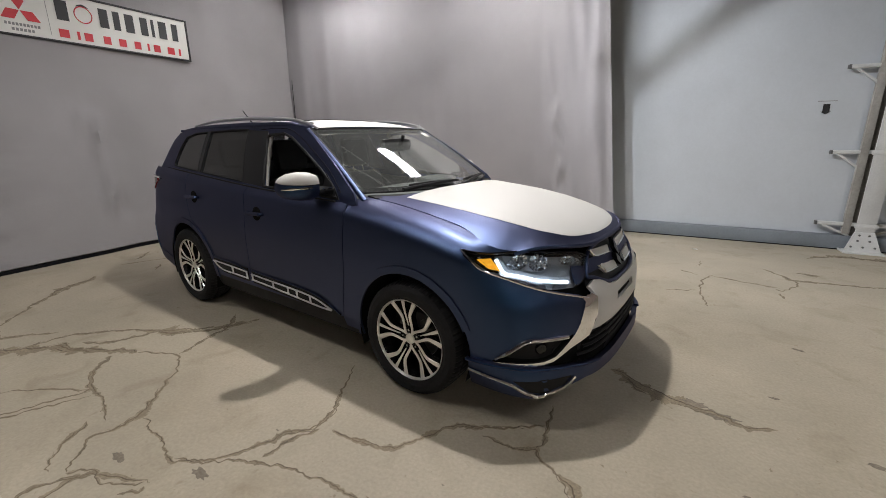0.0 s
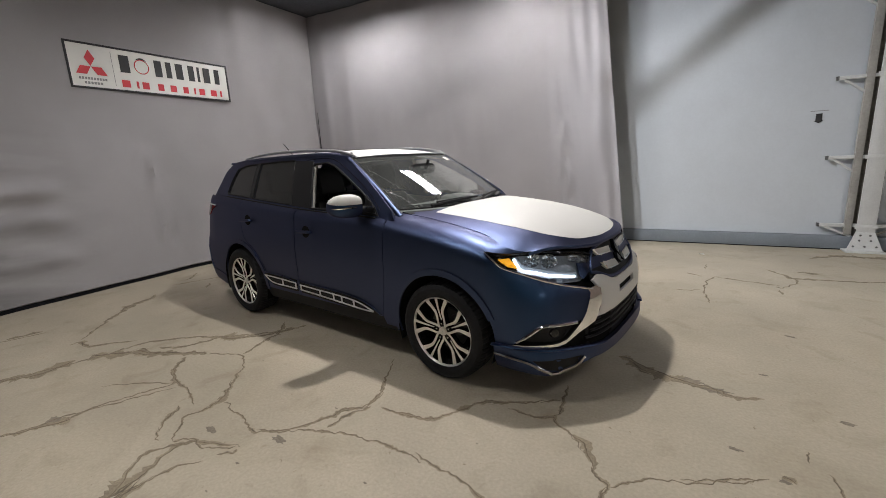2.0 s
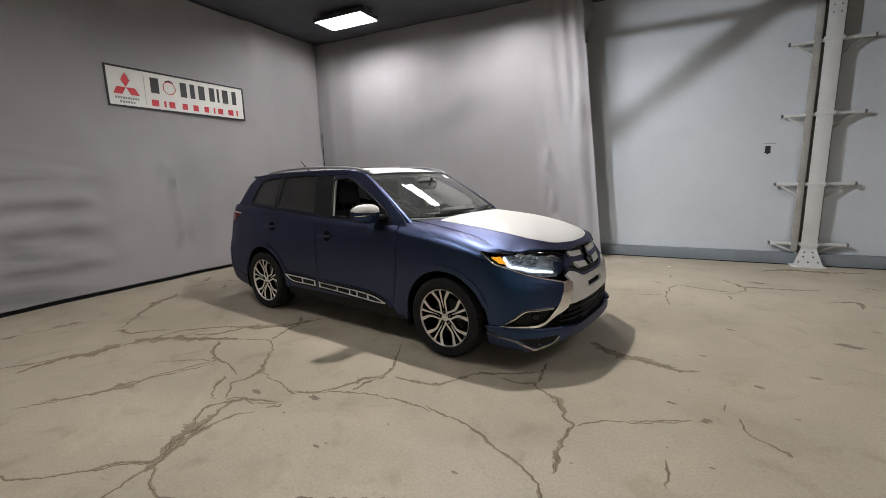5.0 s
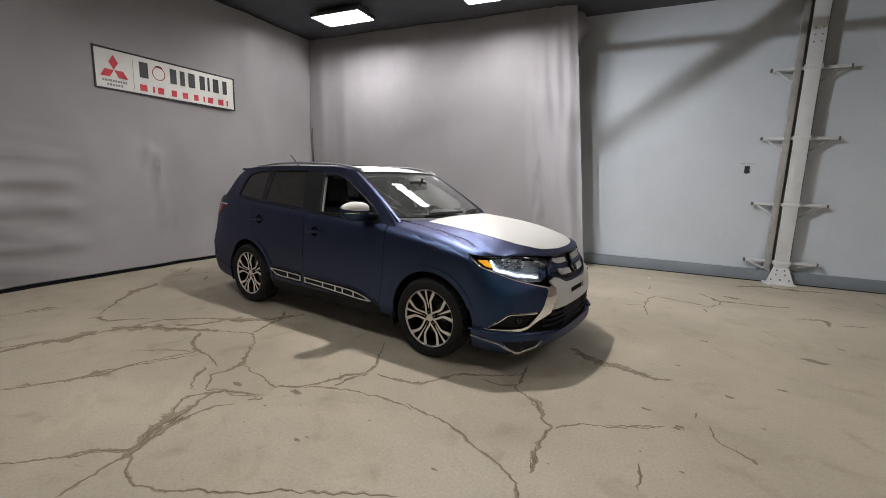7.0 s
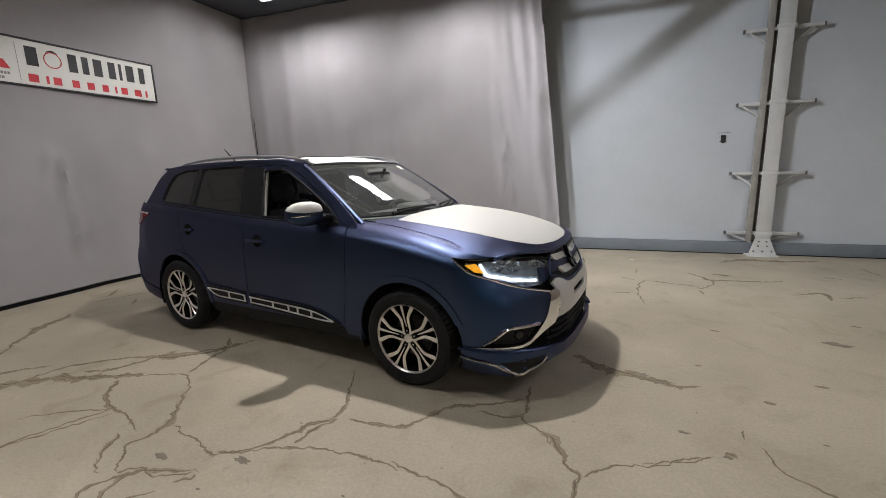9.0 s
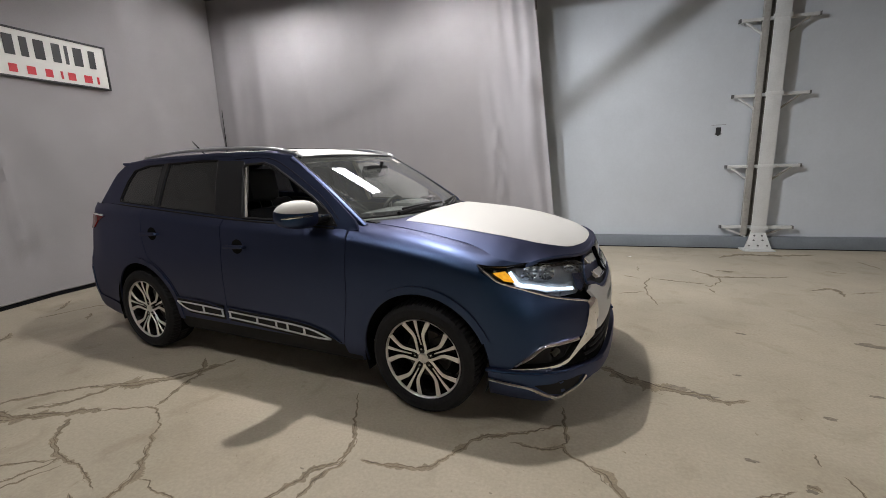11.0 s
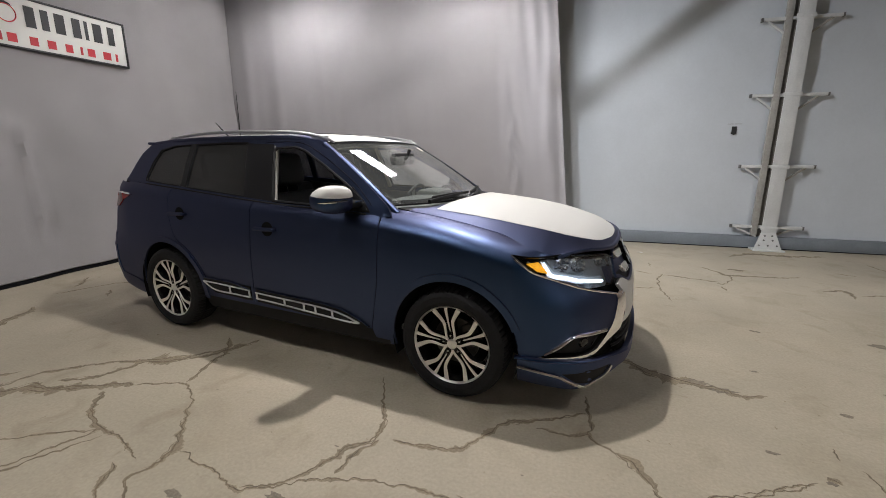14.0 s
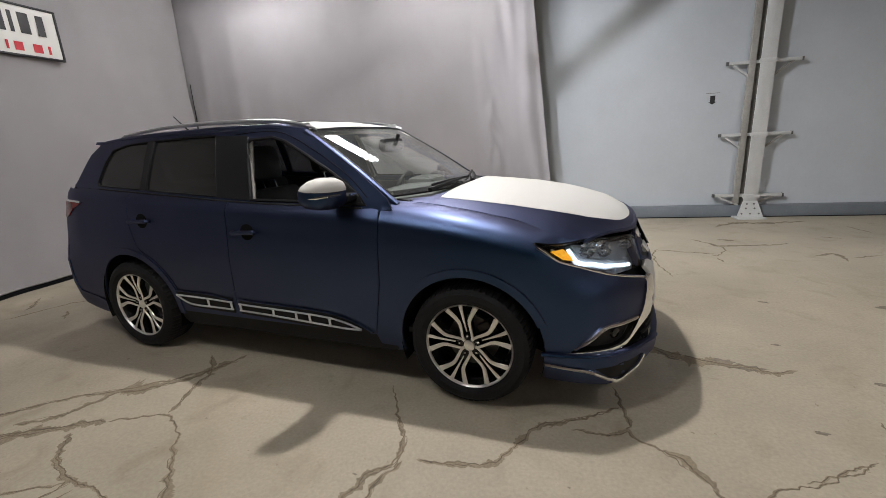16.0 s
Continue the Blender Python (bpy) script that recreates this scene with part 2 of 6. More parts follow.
# plan of the right half at bumper height, from the middle of the nose back to the middle of the tail
PLAN = spline([(1.0, 0.0), (0.997, 0.18), (0.985, 0.34), (0.952, 0.50), (0.88, 0.63), (0.80, 0.735), (0.71, 0.815), (0.58, 0.872),
               (0.40, 0.902), (0.0, 0.910), (-0.7, 0.906), (-1.4, 0.908), (-2.1, 0.908), (-2.7, 0.905), (-3.1, 0.885), (-3.38, 0.862),
               (-3.55, 0.825), (-3.68, 0.73), (-3.745, 0.5), (-3.76, 0.22), (-3.765, 0.0)], 10)
RUN = [0.0]
for _a, _b in zip(PLAN, PLAN[1:]):
    RUN.append(RUN[-1] + math.hypot(_b[0] - _a[0], _b[1] - _a[1]))


def plan(s):
    """Point and outward normal of the right half's plan at s metres from the nose."""
    s = min(max(s, 0.0), RUN[-1] - 1e-6)
    lo, hi = 0, len(RUN) - 1
    while hi - lo > 1:
        mid = (lo + hi) // 2
        if RUN[mid] <= s:
            lo = mid
        else:
            hi = mid
    k = (s - RUN[lo]) / (RUN[hi] - RUN[lo])
    (x0, y0), (x1, y1) = PLAN[lo], PLAN[hi]

    def way(i):
        a, b = PLAN[max(0, i - 1)], PLAN[min(len(PLAN) - 1, i + 1)]
        d = math.hypot(b[0] - a[0], b[1] - a[1])
        return (b[0] - a[0]) / d, (b[1] - a[1]) / d
    wa, wb = way(lo), way(hi)
    wx, wy = wa[0] + (wb[0] - wa[0]) * k, wa[1] + (wb[1] - wa[1]) * k
    return x0 + (x1 - x0) * k, y0 + (y1 - y0) * k, wy, -wx


def s_at(x):
    """s of the place on the side where the plan is at x."""
    lo, hi = 0.0, RUN[-1]
    for _ in range(40):
        mid = (lo + hi) / 2
        if plan(mid)[0] > x:
            lo = mid
        else:
            hi = mid
    return lo


EDGE = [(-3.7, 1.295), (-3.1, 1.308), (-2.5, 1.268), (-1.54, 1.20), (-0.9, 1.18), (-0.6, 1.168), (-0.45, 1.148), (-0.2, 1.118), (0.0, 1.088), (0.2, 1.05),
        (0.4, 1.003), (0.5, 0.975), (0.58, 0.945), (0.7, 0.925), (0.85, 0.905)]
SIDE = [(0.18, 0.085), (0.25, 0.05), (0.33, 0.034), (0.40, 0.026), (0.55, 0.016), (0.70, 0.004), (0.80, 0.0), (0.92, 0.003), (0.98, 0.010), (1.08, 0.016), (1.2, 0.02)]
FRONT = [(0.18, 0.02), (0.22, 0.0), (0.33, 0.0), (0.37, 0.012), (0.45, 0.012), (0.55, 0.014), (0.64, 0.022), (0.70, 0.036), (0.76, 0.07), (0.82, 0.105), (0.88, 0.135), (0.93, 0.155), (0.97, 0.17)]
TAIL = [(0.18, 0.12), (0.28, 0.03), (0.45, 0.0), (0.70, 0.0), (0.80, 0.03), (1.0, 0.06), (1.2, 0.12), (1.4, 0.2)]


def belt(s, z):
    """A point of the right half's outside: s along the plan from the nose, z up the side; above the shoulder z goes on over the crest."""
    x, y, nx, ny = plan(s)
    w = smooth(0.36, 0.78, x)
    wr = smooth(3.2, 3.62, -x)
    top = table(x, EDGE)
    zt = top - 0.12
    rise, inset = z, table(z, SIDE)
    if z > zt:
        th = min((z - zt) / 0.17, math.pi / 2)
        rise = zt + 0.12 * math.sin(th) ** 1.15
        inset = table(zt, SIDE) + 0.195 * (1 - math.cos(th)) ** 0.92
    f = table(z, FRONT)
    r = table(z, TAIL)
    zz = rise * (1 - w) + z * w
    d = (inset * (1 - w) + f * w) * (1 - wr) + r * wr
    zz = zz * (1 - wr) + z * wr
    return x - nx * d, -(y - ny * d), zz


CENTRE = [(-0.5, 1.197), (-0.3, 1.183), (0.0, 1.166), (0.2, 1.150), (0.4, 1.12), (0.55, 1.085), (0.7, 1.037), (0.8, 0.988), (0.85, 0.95), (0.9, 0.9)]


BROW = [(0.0, 0.856), (0.2, 0.848), (0.34, 0.825), (0.45, 0.785), (0.56, 0.715), (0.655, 0.64), (0.712, 0.575), (0.75, 0.5)]
DIP = [(0.0, 0.0), (0.2, 0.012), (0.34, 0.036), (0.45, 0.052), (0.56, 0.048), (0.655, 0.02), (0.71, 0.0)]


def bonnet(x, y):
    """A point of the bonnet."""
    zc, ze = table(x, CENTRE), table(x, EDGE)
    ahead = table(abs(y), BROW) - x
    zc -= 0.5 * table(abs(y), DIP) * math.exp(-(ahead / 0.10) ** 2)
    return x, y, zc - (zc - ze) * (abs(y) / 0.715) ** 3.0


def flank(x, z):
    """A point of the right flank above the window line."""
    y = 0.838 - (z - 1.12) * 0.36 - 0.14 * max(0.0, z - 1.42) ** 1.3
    if x < -2.3:
        y -= 0.055 * (-2.3 - x) ** 1.4
    return x, -y, z


def screen(k, t):
    """A point of the windscreen: k from -1 (right) to 1, t from foot to head."""
    bend = 1 - k * k
    xb, zb, yb = -0.475 + 0.215 * bend, 1.175 - 0.012 * bend, 0.752
    xt, zt, yt = -1.085 + 0.10 * bend, 1.578 + 0.006 * bend, 0.645
    bulge = 0.012 * math.sin(math.pi * t)
    return xb + (xt - xb) * t + bulge * 0.55, k * (yb + (yt - yb) * t), zb + (zt - zb) * t + bulge * 0.8


ROOF = [(-3.35, 1.575), (-3.2, 1.605), (-2.9, 1.635), (-2.3, 1.66), (-1.8, 1.662), (-1.4, 1.655), (-1.25, 1.642), (-1.1, 1.616), (-0.98, 1.590)]


def roof(x, y):
    zc = table(x, ROOF)
    return x, y, zc - 0.042 * (abs(y) / 0.63) ** 2.8


# ---- the hall, in its own frame: u along the long curtain, v towards the white wall ----
def sheet_wall(name, size, mat, label, category="wall"):
    return tagged(part(name, boxed(*size), mat, matrix=ROOM, smooth_to=0), label, category, kind="structure")


floor = sheet_wall("floor", (-8.2, 7.4, -13.2, 7.9, -0.12, 0.0), CONCRETE, "worn beige concrete floor with dark branching cracks", "floor")
sheet_wall("ceiling", (-8.2, 7.4, -13.2, 7.9, 4.55, 4.65), CEILING, "dark charcoal painted ceiling of the photo hall", "ceiling")
sheet_wall("wall_north", (-8.2, 7.4, 7.52, 7.72, 0.0, 4.55), PLASTER, "pale grey-white painted hall wall")
sheet_wall("wall_west", (-8.2, -7.95, -13.2, 7.52, 0.0, 4.55), PLASTER, "pale painted wall behind the curtain")
# two walls out of view, coloured for what the car's flank mirrors
sheet_wall("wall_east", (7.2, 7.4, -13.2, 7.52, 0.0, 4.55), UNSEEN_WALL, "unseen brown-grey side wall that tints the car's reflections")
sheet_wall("wall_south", (-7.95, 7.2, -13.2, -13.0, 0.0, 4.55), UNSEEN_WALL, "unseen brown-grey end wall that tints the car's reflections")


def kerb_bm():
    bm = boxed(-7.9, 7.15, 7.40, 7.518, 0.0, 0.19, bevel=0.012)
    return bm


kerb = tagged(part("baseboard", kerb_bm(), KERB, matrix=ROOM), "blue-grey painted kerb along the white wall", "baseboard", kind="structure")
part("joint", boxed(-7.9, 7.15, 7.388, 7.3995, 0.0, 0.012), HEM, kerb, "thin dark joint line at the floor", smooth_to=0)


def drape(place, along, up, folds, thick=0.012):
    """A hanging sheet: place(a, z) gives its (u, v); folds(a, z) how far it swells towards the room."""
    bm = bmesh.new()
    grids = []
    for back in (0, 1):
        rows = []
        for z in up:
            row = []
            for a in along:
                u, v, nu, nv, zz = place(a, z)
                d = folds(a, z) - back * thick
                row.append(bm.verts.new((u + nu * d, v + nv * d, zz)))
            rows.append(row)
        grids.append(rows)
    for back, rows in enumerate(grids):
        for i in range(len(rows) - 1):
            for j in range(len(rows[0]) - 1):
                f = (rows[i][j], rows[i][j + 1], rows[i + 1][j + 1], rows[i + 1][j])
                bm.faces.new(f if not back else f[::-1])
    a, b = grids
    n, k = len(a), len(a[0])
    ring = [(0, j) for j in range(k)] + [(i, k - 1) for i in range(1, n)] + [(n - 1, j) for j in range(k - 2, -1, -1)] + [(i, 0) for i in range(n - 2, 0, -1)]
    for (i, j), (p, q) in zip(ring, ring[1:] + ring[:1]):
        bm.faces.new((a[i][j], b[i][j], b[p][q], a[p][q]))
    bmesh.ops.recalc_face_normals(bm, faces=bm.faces)
    return bm


def west_place(a, z):
    # hangs a little away from the wall at its foot
    return -6.575 - 0.165 * min(1.0, z / 2.4), a, 1.0, 0.0, z


def west_folds(a, z):
    # sagging folds low down, and a worn vertical crease
    sag = sum(h * math.exp(-((z - c - 0.05 * noise.noise((a * 1.1, c, 2.0))) / 0.11) ** 2) for c, h in ((1.70, 0.06), (1.38, 0.12), (1.02, 0.10), (0.52, 0.05)))
    n = sag * smooth(2.25, 1.75, a) * (0.75 + 0.7 * noise.noise((a * 2.3, z * 1.5, 1.7)))
    n += 0.11 * noise.noise((a * 8.0, z * 2.6, 6.0)) * math.exp(-((a - 3.25 + 0.08 * z) / 0.14) ** 2) * smooth(0.15, 0.5, z) * smooth(2.1, 1.8, z)
    n += noise.noise((a * 0.9, z * 0.25, 3.1)) * 0.045 + noise.noise((a * 2.6, z * 0.35, 7.7)) * 0.022 + noise.noise((a * 1.6 + z * 1.2, z * 0.9, 4.4)) * 0.016
    n *= 1 - 0.9 * smooth(1.2, 0.9, abs(a - 3.5) / 1.3) * smooth(1.9, 2.4, z)
    return n - 0.012 * smooth(1.2, 0.9, abs(a - 3.5) / 1.3) * smooth(1.9, 2.4, z) + 0.012 * math.sin(a * 5.1 + 0.4 * math.sin(z)) * smooth(4.5, 6.8, a)


def north_edge(z):
    return -0.48 - 0.102 * z


def north_place(a, z):
    # a runs 0 to 1 from the corner to the free edge
    u = -6.86 + (north_edge(z) + 6.86) * a
    return u, 6.80, 0.0, -1.0, z


def north_folds(a, z):
    u = a * 6.3
    d = noise.noise((u * 0.8, z * 0.18, 11.0)) * 0.06 + noise.noise((u * 2.6, z * 0.25, 5.0)) * 0.026 + noise.noise((u * 6.0, z * 0.5, 2.0)) * 0.006
    d += 0.05 * math.exp(-((u - 5.55 + 0.05 * z) / 0.10) ** 2) * smooth(3.2, 1.6, z) * 1.0
    d += 0.03 * math.exp(-((u - 0.45) / 0.14) ** 2) + 0.02 * math.exp(-((u - 1.05) / 0.2) ** 2)
    d += 0.10 * noise.noise((u * 9.0, z * 3.2, 8.0)) * math.exp(-((u - 5.5) / 0.11) ** 2) * smooth(0.3, 0.8, z) * smooth(2.3, 1.7, z)
    d += 0.05 * noise.noise((u * 7.0, z * 0.9, 18.0)) * smooth(4.9, 6.2, u)
    return d - 0.06 * smooth(0.97, 1.0, a)


west = tagged(part("curtain", drape(west_place, [-6.0 + i * 0.06 for i in range(213)], [0.055 + i * 0.0495 for i in range(91)], west_folds), STREAKED, matrix=ROOM, smooth_to=60),
              "dull grey cloth backdrop curtain with long darker streaks low down", "curtain", kind="structure")
north = tagged(part("curtain", drape(north_place, [i / 180 for i in range(181)], [0.05 + i * 0.0597 for i in range(76)], north_folds), DRAPE, matrix=ROOM, smooth_to=60),
               "grey cloth backdrop curtain with soft creases behind the car", "curtain", kind="structure")


def hem_bm():
    bm = bmesh.new()
    for i in range(127):
        a, b = -6.0 + i * 0.1, -5.9 + i * 0.1
        pts = []
        for v in (a, b):
            u = west_place(v, 0.03)[0] + west_folds(v, 0.05)
            pts.append(u)
        p = [(pts[0] + 0.006, a, 0.0), (pts[1] + 0.006, b, 0.0), (pts[1] + 0.004, b, 0.042), (pts[0] + 0.004, a, 0.042),
             (pts[0] - 0.02, a, 0.0), (pts[1] - 0.02, b, 0.0), (pts[1] - 0.02, b, 0.042), (pts[0] - 0.02, a, 0.042)]
        q = [bm.verts.new(c) for c in p]
        bm.faces.new((q[0], q[1], q[2], q[3]))
        bm.faces.new((q[3], q[2], q[6], q[7]))
        bm.faces.new((q[5], q[4], q[7], q[6]))
    bmesh.ops.remove_doubles(bm, verts=bm.verts, dist=0.0005)
    bmesh.ops.recalc_face_normals(bm, faces=bm.faces)
    return bm


part("hem", hem_bm(), HEM, west, "black hem along the floor")
# thin black bar painted in as the shade of the curtain corner
corner_slit = bmesh.new()
tube(corner_slit, [(-6.70, 6.745, 0.02 + 0.2 * i) for i in range(14)], [0.016 - 0.0009 * i for i in range(14)], 6)
part("slit", corner_slit, HEM, north, "black bar for the shade in the corner between the curtains")
flap = bmesh.new()
flap_rows = []
for i in range(8):
    k = i / 7
    z = 4.42 - 0.72 * k
    w = 0.17 * math.sin(math.pi * min(1, k * 1.15 + 0.12)) + 0.02
    e = north_edge(z) - 0.01
    flap_rows.append([flap.verts.new((e + w * q, 6.84 + 0.10 * q + 0.02 * math.sin(5 * k + 3 * q), z + 0.03 * q)) for q in (0, 0.35, 0.7, 1.0)])
for ra, rb in zip(flap_rows, flap_rows[1:]):
    for j in range(3):
        flap.faces.new((ra[j], ra[j + 1], rb[j + 1], rb[j]))
bmesh.ops.solidify(flap, geom=list(flap.faces), thickness=0.012)
part("flap", flap, DRAPE, north, "loose folded top corner")


# ---- the sign on the west curtain ----
def sign_board():
    w, h = 2.22, 0.556
    root = tagged(new("sign"), "long white framed sign with red diamonds and dark lettering bars", "sign")
    root.matrix_basis = ROOM @ pose(-6.722, 3.542, 2.960, 90, 0, 88.6)
    # local: x along the sign, y up, z out of it
    part("board", boxed(-w / 2, w / 2, -h / 2, h / 2, -0.02, 0.0), SIGN_WHITE, root)
    for x0, x1, y0, y1 in ((-w / 2 - 0.012, w / 2 + 0.012, h / 2 - 0.012, h / 2 + 0.012), (-w / 2 - 0.012, w / 2 + 0.012, -h / 2 - 0.012, -h / 2 + 0.012),
                           (-w / 2 - 0.012, -w / 2 + 0.012, -h / 2 + 0.012, h / 2 - 0.012), (w / 2 - 0.012, w / 2 + 0.012, -h / 2 + 0.012, h / 2 - 0.012)):
        part("frame", boxed(x0, x1, y0, y1, -0.022, 0.012, bevel=0.003), SIGN_BLACK, root)

    def flat(name, points, mat, z1=0.004):
        bm = bmesh.new()
        f = bm.faces.new([bm.verts.new((x, y, 0.001)) for x, y in points])
        out = bmesh.ops.extrude_face_region(bm, geom=[f])
        bmesh.ops.translate(bm, vec=(0, 0, z1), verts=[v for v in out["geom"] if isinstance(v, bmesh.types.BMVert)])
        bmesh.ops.recalc_face_normals(bm, faces=bm.faces)
        return part(name, bm, mat, root, smooth_to=0)

    def fx(k):
        return -w / 2 + k * w

    def fy(k):
        return h / 2 - k * h
    cx, cy = fx(0.1125), fy(0.507)
    a = 0.118
    for turn in (0, 120, 240):
        d = radians(90 + turn)
        e = Vector((math.cos(d), math.sin(d)))
        n = Vector((-e.y, e.x))
        flat("emblem_diamond", [(cx + p.x, cy + p.y) for p in (e * 0.004, e * a * 0.87 + n * a * 0.5, e * a * 1.74, e * a * 0.87 - n * a * 0.5)], SIGN_RED)

    def bar_row(name, spans, k0, k1, mat, share):
        for x0, x1 in spans:
            m, half = (x0 + x1) / 2, (x1 - x0) / 2 * (share if x1 - x0 > 0.02 else 1.0)
            flat(name, [(fx(m - half), fy(k1)), (fx(m + half), fy(k1)), (fx(m + half), fy(k0)), (fx(m - half), fy(k0))], mat, 0.003)
    bar_row("small_bar", [(0.042 + 0.0148 * i, 0.052 + 0.0148 * i) for i in range(10)], 0.76, 0.815, SIGN_GREY, 1.0)
    bar_row("small_bar", [(0.066 + 0.0162 * i, 0.077 + 0.0162 * i) for i in range(6)], 0.86, 0.915, SIGN_GREY, 1.0)
    bar_row("divider", [(0.2285, 0.230)], 0.10, 0.90, SIGN_GREY, 1.0)
    bar_row("letter_bar", [(0.255, 0.340), (0.465, 0.535), (0.541, 0.595), (0.602, 0.677), (0.691, 0.756), (0.767, 0.785), (0.80, 0.875), (0.888, 0.945)], 0.142, 0.55, SIGN_BLACK, 0.66)
    bar_row("letter_bar", [(0.252, 0.327), (0.350, 0.363), (0.372, 0.438), (0.469, 0.53), (0.55, 0.615), (0.638, 0.697), (0.726, 0.738), (0.752, 0.818), (0.839, 0.912), (0.927, 0.940)], 0.735, 0.905, SIGN_RED, 0.62)
    ring = bmesh.new()
    tube(ring, [(fx(0.3975) + 0.094 * math.cos(q), fy(0.36) + 0.094 * math.sin(q), 0.003) for q in np.linspace(0, 2 * math.pi, 33)[:-1]], 0.006, 6, closed=True)
    part("ring", ring, SIGN_RED, root)
    cap = bmesh.new()
    tube(cap, [(fx(0.3975) + 0.108 * math.cos(q), fy(0.36) + 0.108 * math.sin(q), 0.004) for q in np.linspace(0.9, 2.2, 9)], [0.003, 0.006, 0.008, 0.011, 0.014, 0.011, 0.008, 0.006, 0.003], 6)
    part("cap", cap, SIGN_BLACK, root)
    return root


sign_board()


# ---- ceiling lamps ----
def ceiling_lamp():
    root = tagged(new("ceiling_lamp"), "lit six-tube fluorescent lamp hung under the dark ceiling", "ceiling lamp", group="ceiling lamps")
    part("reflector", boxed(-0.54, 0.54, -0.27, 0.27, 0.05, 0.075), LAMP_BODY, root, smooth_to=0)
    for i in range(7):
        y = -0.264 + i * 0.088
        ridge = bmesh.new()
        q = [ridge.verts.new(p) for p in ((-0.515, y - 0.006, 0.049), (0.515, y - 0.006, 0.049), (0.515, y, 0.004), (-0.515, y, 0.004), (-0.515, y + 0.006, 0.049), (0.515, y + 0.006, 0.049))]
        for f in ((0, 1, 2, 3), (3, 2, 5, 4), (0, 4, 5, 1), (0, 3, 4), (1, 5, 2)):
            ridge.faces.new([q[k] for k in f])
        bmesh.ops.recalc_face_normals(ridge, faces=ridge.faces)
        part("ridge", ridge, LAMP_BODY, root, smooth_to=0)
    for x in (-0.54, 0.515):
        part("end_cap", boxed(x, x + 0.025, -0.268, 0.268, 0.012, 0.049, bevel=0.004), LAMP_BODY, root)
    for i in range(6):
        y = -0.22 + i * 0.088
        part("tube", tube(bmesh.new(), [(-0.512, y, 0.024), (0.512, y, 0.024)], 0.0135, 8), TUBE_ON, root)
    part("housing", boxed(-0.5, 0.5, -0.12, 0.12, 0.0755, 0.17, bevel=0.006), CEILING, root)
    return root


def flood_lamp(x, y, z):
    """A compact round lamp under the ceiling, out of the picture, that throws the car's crisp shadow."""
    root = tagged(new("flood_lamp"), "compact round flood lamp under the dark ceiling", "ceiling lamp")
    root.matrix_basis = pose(x, y, z)
    part("shade", revolve(bmesh.new(), [(0.16, -0.03), (0.13, 0.06), (0.06, 0.12), (0.05, 0.225), (0.045, 0.225), (0.055, 0.115), (0.125, 0.055), (0.155, -0.03), (0.16, -0.03)], 32, axis="Z"), LAMP_BODY, root)
    data = bpy.data.lights.new("flood", "AREA")
    data.shape, data.size, data.energy, data.color = "DISK", 0.16, FLOOD_WATTS, FLOOD_TINT
    lamp = new("light", data)
    lamp.matrix_basis = pose(x, y, z)
    return root


def wall_spot():
    """A small spot lamp under the ceiling, out of the picture, that washes the white wall and throws the curtain's crisp shadow on it."""
    root = tagged(new("spot_lamp"), "small dark spot lamp under the ceiling aimed at the white wall", "spot lamp")
    m = ROOM @ look(WASH, WASH_AIM)
    root.matrix_basis = m
    part("can", revolve(bmesh.new(), [(0.075, -0.04), (0.075, 0.10), (0.05, 0.15), (0.045, 0.15), (0.07, 0.095), (0.07, -0.04), (0.075, -0.04)], 28, axis="Z"), LAMP_BODY, root)
    stem = tube(bmesh.new(), [(0, 0, 0), (0, 0, 4.549 - WASH[2] - 0.09)], 0.014, 8)
    part("stem", stem, LAMP_BODY, root, matrix=m.inverted() @ ROOM @ pose(WASH[0], WASH[1], WASH[2] + 0.09))
    data = bpy.data.lights.new("wash", "SPOT")
    data.energy, data.color, data.shadow_soft_size, data.spot_size, data.spot_blend = WASH_WATTS, WASH_TINT, 0.028, radians(74), 0.75
    lamp = new("light", data)
    lamp.matrix_basis = m
    return root


def shadow_brace():
    """An unseen pipe and slanting brace under the ceiling, added so that their blurred shadows cross the white wall."""
    root = tagged(new("shadow_brace"), "unseen pipe and slanting brace added to shadow the white wall", "brace")
    root.matrix_basis = ROOM
    part("pipe", tube(bmesh.new(), [(-2.6, 4.2, 4.205), (0.6, 4.2, 4.205)], 0.022, 10), STEEL, root)
    part("brace", tube(bmesh.new(), [(-2.09, 3.53, 4.0), (-1.02, 4.2, 4.315), (-0.66, 4.43, 4.42)], [0.024, 0.048, 0.052], 12), STEEL, root)
    for u, v, z in ((-2.45, 4.2, 4.205), (0.45, 4.2, 4.205), (-2.07, 3.54, 4.0), (-0.68, 4.42, 4.41)):
        part("hanger", tube(bmesh.new(), [(u, v, z), (u, v, 4.549)], 0.009, 8), STEEL, root)


shadow_brace()
wall_spot()
for fx, fy, fz in FLOODS:
    flood_lamp(fx, fy, fz)
first_lamp = ceiling_lamp()
first_lamp.matrix_basis = ROOM @ pose(LAMPS[0][0], LAMPS[0][1], LAMP_Z)
# all copies but the first are out of view, added as fill
for lu, lv in LAMPS[1:]:
    copy_thing(first_lamp, ROOM @ pose(lu, lv, LAMP_Z))


